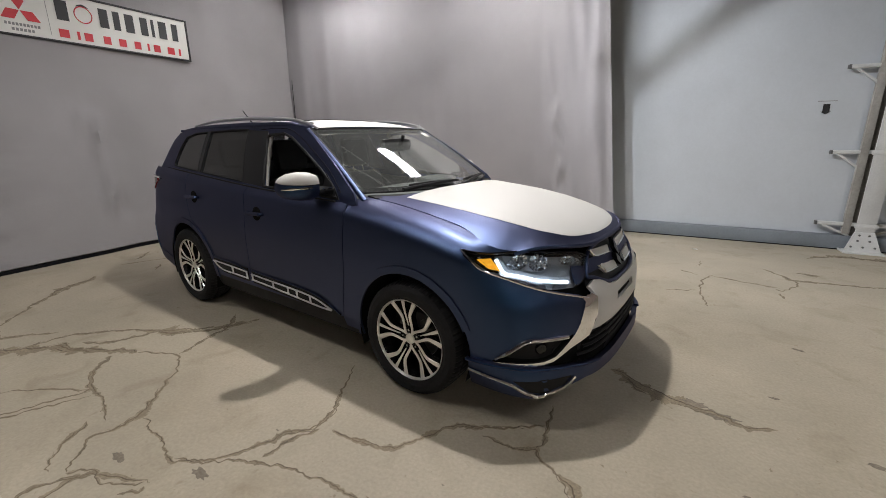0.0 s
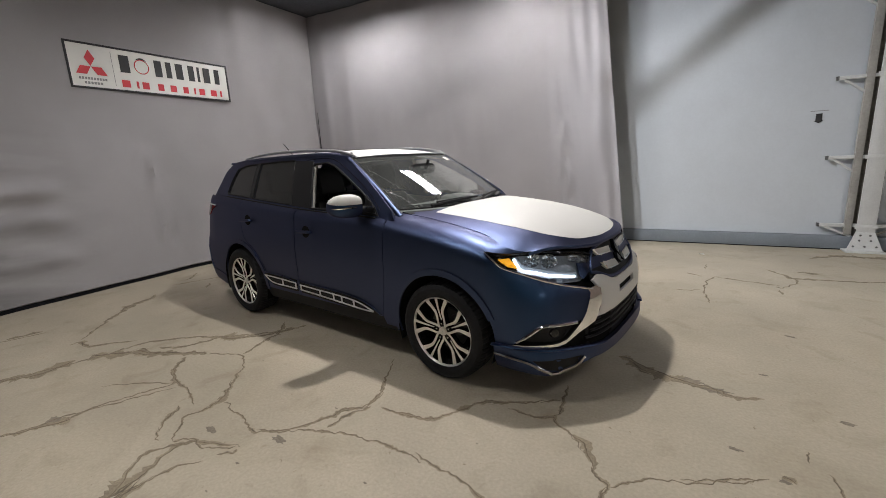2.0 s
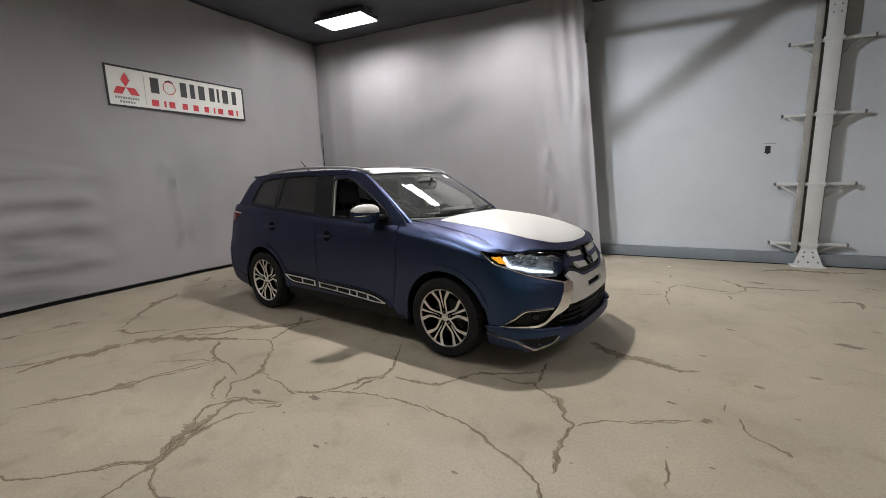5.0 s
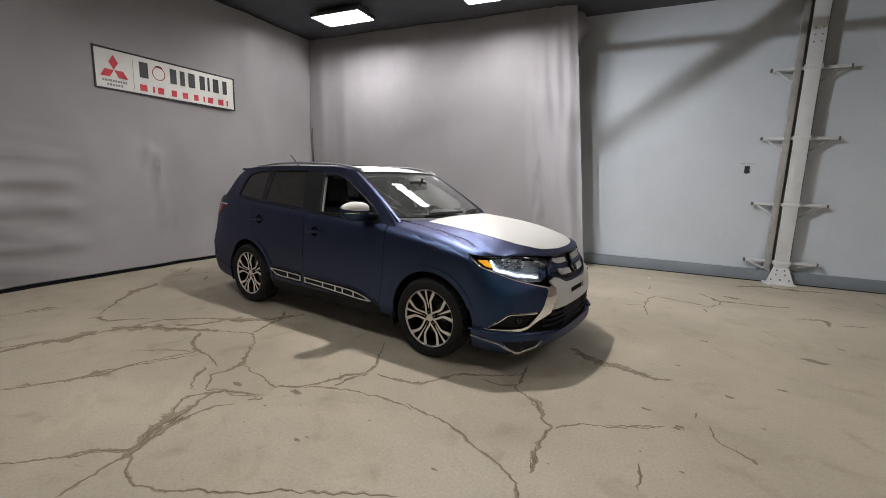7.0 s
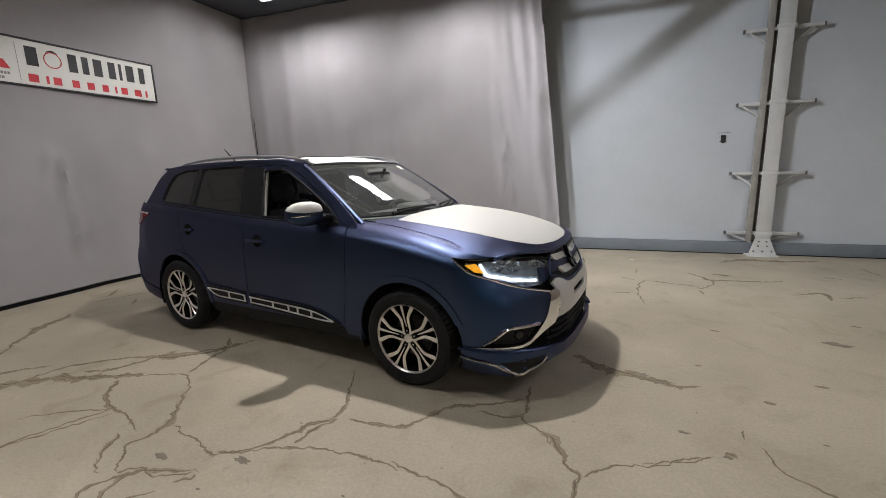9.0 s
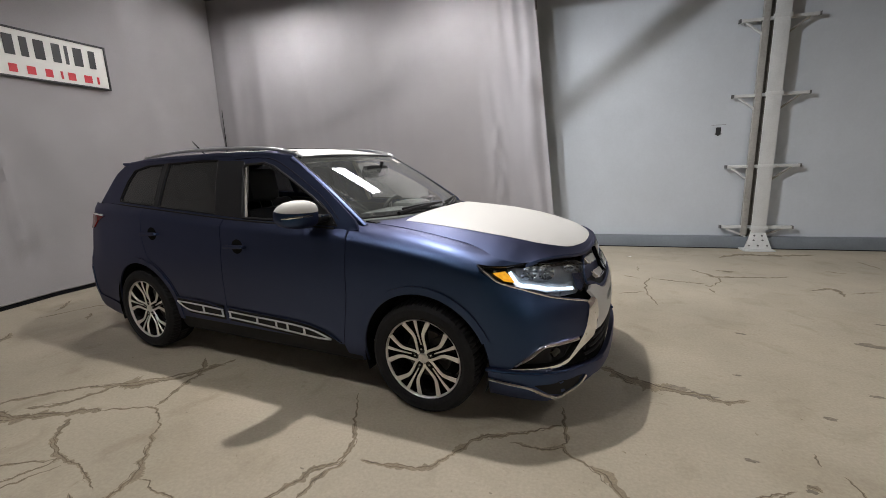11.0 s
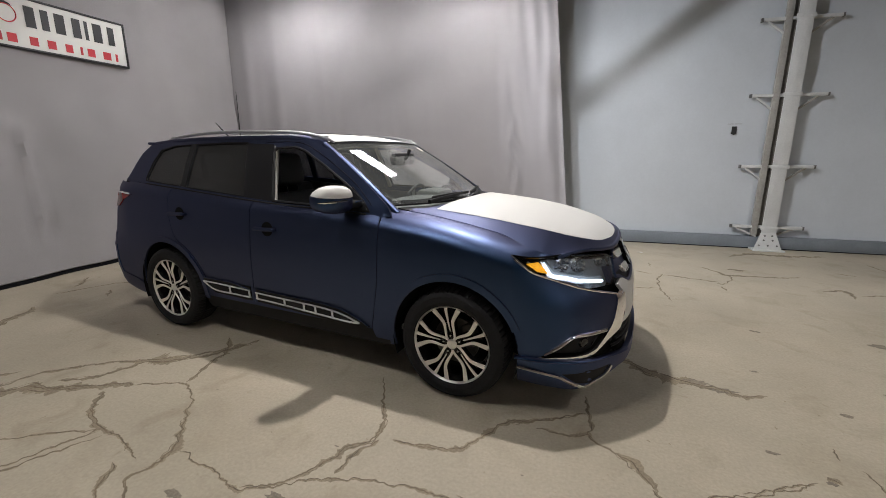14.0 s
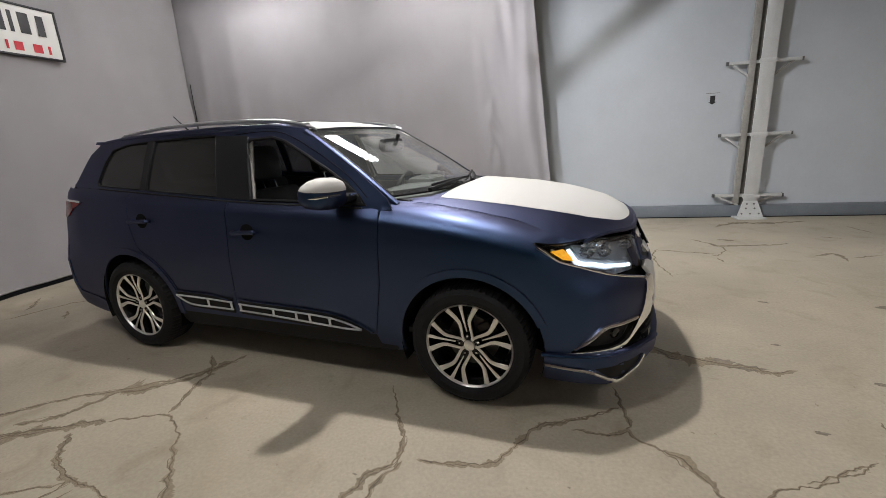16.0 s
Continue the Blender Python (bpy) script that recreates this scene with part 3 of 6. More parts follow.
# ---- steel column on the white wall ----
def steel_column():
    root = tagged(new("steel_column"), "white-painted steel column with four pairs of bracket arms and a bolted foot", "column")
    root.matrix_basis = ROOM @ pose(2.515, 7.30, 0)
    part("front_flange", boxed(-0.098, 0.098, 0.0, 0.016, 0.02, 4.53, bevel=0.003), STEEL, root)
    part("web", boxed(-0.008, 0.008, 0.0165, 0.155, 0.02, 4.53), COLUMN_GREY, root, smooth_to=0)
    part("back_flange", boxed(-0.19, 0.15, 0.1555, 0.172, 0.02, 4.53, bevel=0.003), RECESS, root, "dark grey recess behind the flange")
    part("wall_channel", boxed(-0.202, -0.118, 0.095, 0.155, 0.22, 4.53, bevel=0.004), COLUMN_GREY, root, "grey upright channel beside the column")
    part("base_plate", boxed(-0.21, 0.21, -0.13, 0.19, 0.0, 0.022, bevel=0.004), STEEL, root)
    gusset = bmesh.new()
    pts = [(-0.185, 0.024), (0.185, 0.024), (0.10, 0.27), (-0.10, 0.27)]
    lo = [gusset.verts.new((x, -0.055 if z < 0.1 else -0.004, z)) for x, z in pts]
    hi = [gusset.verts.new((x, -0.035 if z < 0.1 else 0.014, z)) for x, z in pts]
    gusset.faces.new(lo)
    gusset.faces.new(hi[::-1])
    for i in range(4):
        gusset.faces.new((lo[i], hi[i], hi[(i + 1) % 4], lo[(i + 1) % 4]))
    bmesh.ops.recalc_face_normals(gusset, faces=gusset.faces)
    part("gusset", gusset, STEEL, root, smooth_to=0)
    for bx, bz in ((-0.12, 0.08), (0.0, 0.08), (0.12, 0.08), (-0.06, 0.16), (0.06, 0.16), (-0.05, 0.23), (0.05, 0.23)):
        b = revolve(bmesh.new(), [(0.0, -0.012), (0.012, -0.012), (0.014, 0.0), (0.014, 0.006)], 8)
        part("bolt", b, BARE, root, matrix=pose(bx, -0.052 + (bz - 0.024) * 0.2, bz))
    for bz in (3.72, 3.82, 3.92):
        for bx in (-0.045, 0.045):
            b = revolve(bmesh.new(), [(0.0, -0.010), (0.009, -0.010), (0.011, 0.0)], 8)
            part("bolt", b, BARE, root, matrix=pose(bx, -0.001, bz))
    for z in (0.325, 1.265, 2.305, 3.35):
        for side in (-1, 1):
            arm = part("bracket_arm", boxed(min(side * 0.02, side * 0.49), max(side * 0.02, side * 0.49), 0.10, 0.15, z, z + 0.045, bevel=0.004), STEEL, root)
            part("arm_end", boxed(side * 0.487 - 0.012, side * 0.487 + 0.012, 0.097, 0.153, z - 0.003, z + 0.048), BARE, arm, "dark open tube end", smooth_to=0)
            drop = 0.215 if z > 0.5 else 0.12
            p, q = Vector((side * 0.40, 0.125, z + 0.006)), Vector((side * 0.115, 0.125, z - drop))
            way = (q - p).normalized()
            flat_bar = boxed(0, (q - p).length, -0.016, 0.016, -0.026, 0.0, bevel=0.003, m=Matrix.Translation(p) @ Matrix.Rotation(-math.atan2(way.z, way.x), 4, "Y"))
            # right-hand braces take the darker grey
            part("brace", flat_bar, STEEL if side < 0 else COLUMN_GREY, arm)
        part("clamp_plate", boxed(-0.12, 0.12, -0.006, 0.0, z - 0.005, z + 0.05, bevel=0.002), STEEL, root)
    return root


steel_column()


# ---- small dark arrow plate on the white wall ----
def arrow_plate():
    root = tagged(new("arrow_plate"), "small black down-arrow marker under a thin line on the white wall", "marker")
    root.matrix_basis = ROOM @ pose(1.905, 7.518, 1.83)
    bm = bmesh.new()
    pts = [(-0.035, 0.065), (0.035, 0.065), (0.035, -0.03), (0.055, -0.03), (0.0, -0.065), (-0.055, -0.03), (-0.035, -0.03)]
    f = bm.faces.new([bm.verts.new((x, 0, z)) for x, z in pts])
    out = bmesh.ops.extrude_face_region(bm, geom=[f])
    bmesh.ops.translate(bm, vec=(0, -0.004, 0), verts=[v for v in out["geom"] if isinstance(v, bmesh.types.BMVert)])
    bmesh.ops.recalc_face_normals(bm, faces=bm.faces)
    part("arrow", bm, SIGN_BLACK, root, smooth_to=0)
    part("line", boxed(-0.10, 0.10, -0.003, 0.0, 0.098, 0.106), SIGN_GREY, root, smooth_to=0)


arrow_plate()


# ---- cracks and stains of the floor ----
def strand(points, seed, rng, share=1.0, least=0.0, off=0.0, part_of=(0.0, 1.0), z=0.0012, ragged=0.5):
    """One jagged ribbon along (x, y, half width) knots: share of the width, off the line by a share of it, over part of its length."""
    pts = spline(points, 16)
    fine = []
    for a, b in zip(pts, pts[1:]):
        n = max(1, int(math.hypot(b[0] - a[0], b[1] - a[1]) / 0.012))
        fine += [tuple(p + (q - p) * i / n for p, q in zip(a, b)) for i in range(n)]
    fine.append(pts[-1])
    n = len(fine)
    lo, hi = int(part_of[0] * (n - 1)), int(part_of[1] * (n - 1))
    bm = bmesh.new()
    rows = []
    for i in range(lo, hi + 1):
        x, y, w = fine[i]
        w = max(w, 0.0015)
        a, b = fine[max(0, i - 3)], fine[min(n - 1, i + 3)]
        d = math.hypot(b[0] - a[0], b[1] - a[1]) or 1
        nx, ny = -(b[1] - a[1]) / d, (b[0] - a[0]) / d
        end = min(1.0, (i - lo) / 6, (hi - i) / 6)
        j = noise.noise((x * 7, y * 7, seed)) * 0.022 + noise.noise((x * 19, y * 19, seed + 5)) * 0.018 + noise.noise((x * 47, y * 47, seed + 3)) * 0.009 + off * w * (0.6 + 0.8 * noise.noise((x * 7, y * 7, seed + 2)))
        gap = 1.0 + 0.9 * noise.noise((x * 11, y * 11, seed + 9))
        w *= max(0.25, 1.0 + 1.5 * noise.noise((x * 16, y * 16, seed + 4)))
        l = (least + share * w * max(0.0, gap) * rng.uniform(1 - ragged, 1.0)) * (0.1 + 0.9 * end)
        r = (least + share * w * max(0.0, 2.0 - gap) * rng.uniform(1 - ragged, 1.0)) * (0.1 + 0.9 * end)
        rows.append([bm.verts.new((x + nx * (j + l), y + ny * (j + l), z * 0.7)), bm.verts.new((x + nx * j, y + ny * j, z)), bm.verts.new((x + nx * (j - r), y + ny * (j - r), z * 0.7))])
    for a, b in zip(rows, rows[1:]):
        bm.faces.new((a[0], a[1], b[1], b[0]))
        bm.faces.new((a[1], a[2], b[2], b[1]))
    bmesh.ops.recalc_face_normals(bm, faces=bm.faces)
    return bm


def crack(points, seed):
    """A crack: a dirt stain in it, a dark line, and finer strands along its edges."""
    rng = random.Random(seed)
    widest = max(p[2] for p in points)
    part("crack_stain", strand(points, seed, rng, 1.2, 0.0030, z=0.0009), HALO, floor, smooth_to=0, matrix=ROOM.inverted())
    line = part("crack", strand(points, seed, rng, 0.10, 0.0018, rng.choice((-0.6, 0.6)), z=0.0014), CRACK, floor, smooth_to=0, matrix=ROOM.inverted())
    for k in range(0 if widest < 0.006 else 1 if widest < 0.012 else 3):
        a = rng.uniform(0.0, 0.65)
        off = rng.choice((-1, 1)) * rng.uniform(0.3, 1.5)
        part("crack_strand", strand(points, seed + k, rng, 0.07, 0.0014, off, (a, min(1.0, a + rng.uniform(0.2, 0.45))), z=0.0013), CRACK, line, smooth_to=0)


# ---- the car ----
def pearl_paint():
    """Satin metallic blue with a violet sheen that grows towards glancing angles."""
    m = material("satin_blue_paint", (0.028, 0.064, 0.132), 0.405, 1.0, grain=(900, 0.10), mottle=(1.2, 0.03), bump=(700, 0.03, 0.001), coat=0.06, coat_rough=0.2)
    t = m.node_tree
    sheen, mix, face, rise, share = (t.nodes.new(k) for k in ("ShaderNodeBsdfGlossy", "ShaderNodeMixShader", "ShaderNodeLayerWeight", "ShaderNodeMath", "ShaderNodeMath"))
    sheen.inputs["Color"].default_value = (0.134, 0.113, 0.182, 1)
    sheen.inputs["Roughness"].default_value = 0.44
    rise.operation, rise.inputs[1].default_value = "POWER", 0.6
    share.operation, share.inputs[1].default_value, share.use_clamp = "MULTIPLY", 0.64, True
    for a, b in ((face.outputs["Facing"], rise.inputs[0]), (rise.outputs[0], share.inputs[0]), (share.outputs[0], mix.inputs[0]), (t.nodes["Principled BSDF"].outputs[0], mix.inputs[1]), (sheen.outputs[0], mix.inputs[2]),
                 (mix.outputs[0], t.nodes["Material Output"].inputs[0])):
        t.links.new(a, b)
    return m


PAINT = pearl_paint()
WHITE = material("satin_white_film", (0.62, 0.61, 0.58), 0.45, 0.0, grain=(300, 0.02), mottle=(1.5, 0.02))
TRIM = material("black_plastic", (0.007, 0.007, 0.008), 0.55, spec=0.3, grain=(200, 0.15), mottle=(8, 0.1))
PILLAR = material("black_pillar_film", (0.013, 0.013, 0.014), 0.38, spec=0.3, grain=(200, 0.1), mottle=(5, 0.1))
GLOSS = material("black_gloss", (0.008, 0.008, 0.009), 0.08, mottle=(4, 0.1))
INNER = material("dark_underbody", (0.01, 0.01, 0.01), 0.9, mottle=(6, 0.2), spec=0.1)
CHROME = material("chrome", (0.93, 0.93, 0.94), 0.05, 1.0, mottle=(6, 0.02))
SATIN = material("satin_silver_trim", (0.86, 0.86, 0.86), 0.3, 0.45, mottle=(5, 0.03))
SILVER = material("machined_alloy", (0.80, 0.78, 0.75), 0.3, 0.8, grain=(120, 0.04), mottle=(5, 0.04))
RAIL = material("silver_rail_paint", (0.50, 0.50, 0.51), 0.3, 0.7, mottle=(4, 0.03))
RIM_BLACK = material("rim_pocket_black", (0.014, 0.013, 0.013), 0.25, mottle=(9, 0.1))
RUBBER = material("tyre_rubber", (0.017, 0.017, 0.018), 0.72, spec=0.22, grain=(90, 0.2), mottle=(7, 0.12), bump=(140, 0.1, 0.001))
BRAKE = material("brake_iron", (0.09, 0.085, 0.08), 0.45, 0.8, grain=(60, 0.15))
SEAT = material("black_leather", (0.024, 0.024, 0.025), 0.5, grain=(160, 0.15), bump=(180, 0.2, 0.001))
CABIN = material("grey_cabin_plastic", (0.16, 0.165, 0.16), 0.65, grain=(150, 0.12))
LINER = material("light_pillar_trim", (0.33, 0.315, 0.29), 0.7, grain=(120, 0.04))
CLEAR = glass("clear_glass", (0.94, 0.96, 0.95))
SCREEN = glass("windscreen_glass", (0.955, 0.975, 0.965), 0.003, 0.035)
TINTED = glass("tinted_glass", (0.28, 0.285, 0.295), 0.006, 0.030)
LENS = glass("lamp_lens", (0.93, 0.95, 0.96))
AMBER = material("amber_lamp", (0.8, 0.30, 0.02), 0.25, emit=((1.0, 0.47, 0.03), 0.8), mottle=(60, 0.35))
DAYLAMP = material("daytime_lamp", (0.9, 0.93, 1.0), 0.3, emit=((0.78, 0.89, 1.0), 2.6))
REFLECT = material("silvered_reflector", (0.55, 0.58, 0.63), 0.22, 0.4, mottle=(25, 0.1))
MIRRORED = material("silvered_facets", (0.92, 0.94, 0.98), 0.12, 0.9, mottle=(30, 0.06))
CLEAR_WHITE = material("pale_bezel", (0.70, 0.74, 0.80), 0.25, 0.2, mottle=(12, 0.05))
LAMP_BACK = material("grey_lamp_housing", (0.30, 0.32, 0.36), 0.3, 0.2, mottle=(14, 0.1))
RED = material("red_lamp", (0.24, 0.010, 0.012), 0.2, mottle=(12, 0.1))

car = tagged(new("car"), "parked satin blue crossover car with white bonnet and roof", "car")
car.matrix_basis = pose(-1.485, 2.68, 0) @ Matrix.Diagonal((1, 1.0166, 1, 1))
MIDDLE = Vector((-1.3, 0, 0.75))


def inside(p, loop):
    hit = False
    x, y = p
    j = len(loop) - 1
    for i in range(len(loop)):
        (xi, yi), (xj, yj) = loop[i], loop[j]
        if (yi > y) != (yj > y) and x < (xj - xi) * (y - yi) / (yj - yi) + xi:
            hit = not hit
        j = i
    return hit


def dense(loop, step):
    out = []
    for (ax, ay), (bx, by) in zip(loop, loop[1:] + loop[:1]):
        n = max(1, round(math.hypot(bx - ax, by - ay) / step))
        out += [(ax + (bx - ax) * i / n, ay + (by - ay) * i / n) for i in range(n)]
    return out


def patch(fn, outline, step=0.035, holes=(), lift=0.0, thick=0.006):
    """A panel cut from a surface fn(u, v): outline and holes are loops of (u, v); lift moves it outwards, thick is its depth."""
    loops = [dense(list(outline), step)] + [dense(list(h), step) for h in holes]
    verts, edges = [], []
    for loop in loops:
        k = len(verts)
        verts += [Vector(p) for p in loop]
        edges += [(k + i, k + (i + 1) % len(loop)) for i in range(len(loop))]
    rim = np.array([v[:] for v in verts])
    (u0, v0), (u1, v1) = rim.min(0), rim.max(0)
    u = u0 + step / 2
    while u < u1:
        v = v0 + step / 2
        while v < v1:
            if ((rim - (u, v)) ** 2).sum(1).min() > (0.55 * step) ** 2 and inside((u, v), loops[0]) and not any(inside((u, v), h) for h in loops[1:]):
                verts.append(Vector((u, v)))
            v += step
        u += step
    out_v, _, out_f, *_ = mathutils.geometry.delaunay_2d_cdt(verts, edges, [], 0, 1e-6)
    bm = bmesh.new()
    pts = [bm.verts.new(fn(p.x, p.y)) for p in out_v]
    for f in out_f:
        c = ((out_v[f[0]].x + out_v[f[1]].x + out_v[f[2]].x) / 3, (out_v[f[0]].y + out_v[f[1]].y + out_v[f[2]].y) / 3)
        if inside(c, loops[0]) and not any(inside(c, h) for h in loops[1:]):
            try:
                bm.faces.new([pts[i] for i in f])
            except ValueError:
                pass
    bmesh.ops.delete(bm, geom=[v for v in bm.verts if not v.link_faces], context="VERTS")
    bmesh.ops.recalc_face_normals(bm, faces=bm.faces)
    bm.normal_update()
    if sum((f.calc_center_median() - MIDDLE).dot(f.normal) * f.calc_area() for f in bm.faces) < 0:
        bmesh.ops.reverse_faces(bm, faces=bm.faces)
        bm.normal_update()
    normals = {v: v.normal.copy() for v in bm.verts}
    for v in bm.verts:
        v.co += normals[v] * lift
    if thick:
        front = list(bm.faces)
        border = [(e.verts[0], e.verts[1], e.link_faces[0]) for e in bm.edges if len(e.link_faces) == 1]
        back = {v: bm.verts.new(v.co - n * thick) for v, n in normals.items()}
        for f in front:
            bm.faces.new([back[v] for v in reversed(f.verts)])
        for a, b, f in border:
            i = list(f.verts).index(a)
            if f.verts[(i + 1) % len(f.verts)] == b:
                a, b = b, a
            bm.faces.new((a, b, back[b], back[a]))
        bm.normal_update()
    return bm


def mirrored(bm):
    other = bm.copy()
    for v in other.verts:
        v.co.y = -v.co.y
    bmesh.ops.reverse_faces(other, faces=other.faces)
    other.normal_update()
    return other


def both(name, bm, mat, parents=(None, None), label="", smooth_to=35.0):
    """A part for the right side and its twin for the left."""
    twin = mirrored(bm)
    return (part(name, bm, mat, parents[0] or car, label, smooth_to), part(name, twin, mat, parents[1] or car, label, smooth_to))


def nose(s, z):
    """The belt round the nose: s runs on to the left half below zero."""
    x, y, zz = belt(abs(s), z)
    return (x, y, zz) if s >= 0 else (x, -y, zz)


def arc(cx, cz, r, a0, a1, n=18):
    return [(cx + r * math.cos(radians(a0 + (a1 - a0) * i / n)), cz + r * math.sin(radians(a0 + (a1 - a0) * i / n))) for i in range(n + 1)]


def along(fn, points, lift=0.0, n=6):
    """3D points along (u, v) knots on a surface, lifted off it."""
    out = []
    for u, v in spline(points, n):
        p = Vector(fn(u, v))
        a, b = Vector(fn(u + 0.004, v)), Vector(fn(u, v + 0.004))
        nrm = (a - p).cross(b - p).normalized()
        if nrm.dot(p - MIDDLE) < 0:
            nrm = -nrm
        out.append(p + nrm * lift)
    return out


S0 = 1.632                      # s of the front axle
SR = S0 + 2.67                  # s of the rear axle
AXLE = 0.352
ARCH = 0.416


def crest(s, k=0.11):
    return table(plan(s)[0], EDGE) - 0.12 + k


# inner body that closes the gaps
inner = bmesh.new()
rows = []
stations = [i * 0.055 for i in range(int(RUN[-1] / 0.055) + 1)] + [RUN[-1]]
for s in stations:
    x = plan(s)[0]
    near_wheel = min(math.hypot(s - S0, 0), math.hypot(s - SR, 0))
    low = 0.24 if near_wheel > ARCH + 0.03 else AXLE + math.sqrt(max(0, (ARCH + 0.03) ** 2 - near_wheel ** 2))
    high = min(crest(s, 0.10), 0.9) if x > 0.55 else crest(s, 0.10)
    row = []
    for k in range(9):
        z = low + (high - low) * k / 8
        p = Vector(belt(s, z))
        c = Vector((max(-3.4, min(0.6, p.x)), 0, p.z))
        row.append(p + (c - p).normalized() * (0.035 + 0.075 * (1 - smooth(1.28, 1.42, s)) * smooth(0.66, 0.76, z)))
    rows.append(row)
for side in (1, -1):
    grid = [[inner.verts.new((p.x, p.y * side, p.z)) for p in row] for row in rows]
    for a, b in zip(grid, grid[1:]):
        for k in range(8):
            inner.faces.new((a[k], a[k + 1], b[k + 1], b[k]))
bmesh.ops.recalc_face_normals(inner, faces=inner.faces)
part("body_shell", inner, INNER, car, "dark inner body")
part("underbody", boxed(-3.45, 0.72, -0.60, 0.60, 0.235, 0.30, bevel=0.02), INNER, car)
part("underbody_sill", boxed(-2.24, -0.43, -0.84, 0.84, 0.235, 0.33, bevel=0.02), INNER, car)
part("engine_bay", boxed(-0.30, 0.62, -0.55, 0.55, 0.5, 0.86, bevel=0.03), INNER, car)

# front wing
wing = arc(S0, AXLE, ARCH, 158, -10, 26)
wing += [(2.20, 0.283), (2.222, 0.345), (2.152, 0.70), (2.133, 1.06), (2.14, crest(2.14, 0.16)), (2.10, crest(2.10, 0.24))]
SHUT = [(2.10, crest(2.10, 0.24))] + [(s, crest(s, 0.255)) for s in (1.9, 1.7, 1.5, 1.38)] + [(1.28, crest(1.28, 0.235)), (1.18, crest(1.18, 0.18)), (1.08, 0.995), (1.0, 0.964)]
wing += SHUT[1:] + [(1.12, 0.975), (1.262, 0.993), (1.258, 0.80), (1.255, 0.60)]
both("wing", patch(belt, wing, 0.03), PAINT, label="satin blue front wing")
# bumper corner
corner = [(1.255, 0.595), (1.258, 0.79), (1.268, 0.965), (1.15, 0.86), (1.02, 0.817), (0.88, 0.778), (0.72, 0.748), (0.575, 0.715), (0.56, 0.685), (0.60, 0.57), (0.63, 0.52), (0.67, 0.508),
          (0.90, 0.507), (1.0, 0.43), (1.045, 0.397), (1.10, 0.366), (1.213, 0.362), (1.221, 0.43), (1.239, 0.50)]
both("bumper_corner", patch(belt, corner, 0.03, lift=0.001), PAINT, label="satin blue front bumper corner")
# chin spoiler
chin = [(1.216, 0.352), (1.0, 0.352), (0.7, 0.347), (0.45, 0.335), (0.2, 0.34), (-0.2, 0.34), (-0.45, 0.335), (-0.7, 0.347), (-1.0, 0.352), (-1.216, 0.352),
        (-1.214, 0.20), (-1.0, 0.20), (-0.88, 0.19), (-0.8, 0.195), (-0.68, 0.235), (-0.55, 0.265), (0.55, 0.265), (0.68, 0.235), (0.8, 0.195), (0.88, 0.19), (1.0, 0.20), (1.214, 0.20)]
lip = part("chin_spoiler", patch(nose, chin, 0.03, lift=0.016, thick=0.03), PAINT, car, "satin blue chin spoiler")
for side in (1, -1):
    bar = bmesh.new()
    path = [(1.212, 0.305), (1.12, 0.297), (0.99, 0.278), (0.93, 0.25), (0.88, 0.225), (0.82, 0.214), (0.75, 0.228), (0.68, 0.247), (0.63, 0.29)]
    tube(bar, [(p.x, p.y * side, p.z) for p in along(belt, path, 0.022, 5)], 0.0082, 8, flat=1.3)
    part("chrome_strip", bar, CHROME, lip, "bent chrome strip")
    dark = patch(belt, [(0.96, 0.29), (0.65, 0.30), (0.69, 0.255), (0.76, 0.236), (0.82, 0.224), (0.88, 0.234)], 0.03, lift=0.018, thick=0.002)
    part("vent", dark if side == 1 else mirrored(dark), TRIM, lip)
    ledge = bmesh.new()
    tube(ledge, [(p.x, p.y * side, p.z) for p in along(belt, [(1.23, 0.358), (1.0, 0.358), (0.8, 0.352), (0.6, 0.345), (0.45, 0.335)], 0.012, 5)], 0.018, 8, flat=0.6)
    part("ledge", ledge, PAINT, lip)
# lower intake
intake = [(0.66, 0.45), (0.53, 0.50), (0.4, 0.515), (0.0, 0.51), (-0.4, 0.515), (-0.53, 0.50), (-0.66, 0.45), (-0.74, 0.38), (-0.6, 0.33), (0.0, 0.33), (0.6, 0.33), (0.74, 0.38)]
grille_low = part("lower_intake", patch(nose, intake, 0.04, lift=-0.03, thick=0.01), TRIM, car, "black lower intake")
for z in (0.39, 0.43, 0.47):
    s = bmesh.new()
    tube(s, along(nose, [(-0.60 + (z - 0.39), z), (-0.3, z), (0.0, z), (0.3, z), (0.60 - (z - 0.39), z)], -0.008, 5), 0.009, 6)
    part("slat", s, TRIM, grille_low)
# white bumper middle with its number-plate recess
middle = [(0.50, 0.745), (0.43, 0.765), (0.36, 0.752), (0.28, 0.715), (0.2, 0.70), (-0.2, 0.70), (-0.28, 0.715), (-0.36, 0.752), (-0.43, 0.765), (-0.50, 0.745),
          (-0.455, 0.69), (-0.465, 0.60), (-0.515, 0.52), (-0.4, 0.517), (0.0, 0.512), (0.4, 0.517), (0.515, 0.52), (0.465, 0.60), (0.455, 0.69)]
slot = [(0.172, 0.594), (0.172, 0.642), (-0.172, 0.642), (-0.172, 0.594)]
bumper_middle = part("bumper_middle", patch(nose, middle, 0.03, holes=(slot,), lift=0.006, thick=0.02), WHITE, car, "white bumper middle with a dark slot")
part("slot", patch(nose, [(0.18, 0.588), (0.18, 0.648), (-0.18, 0.648), (-0.18, 0.588)], 0.03, lift=-0.012, thick=0.004), INNER, bumper_middle)
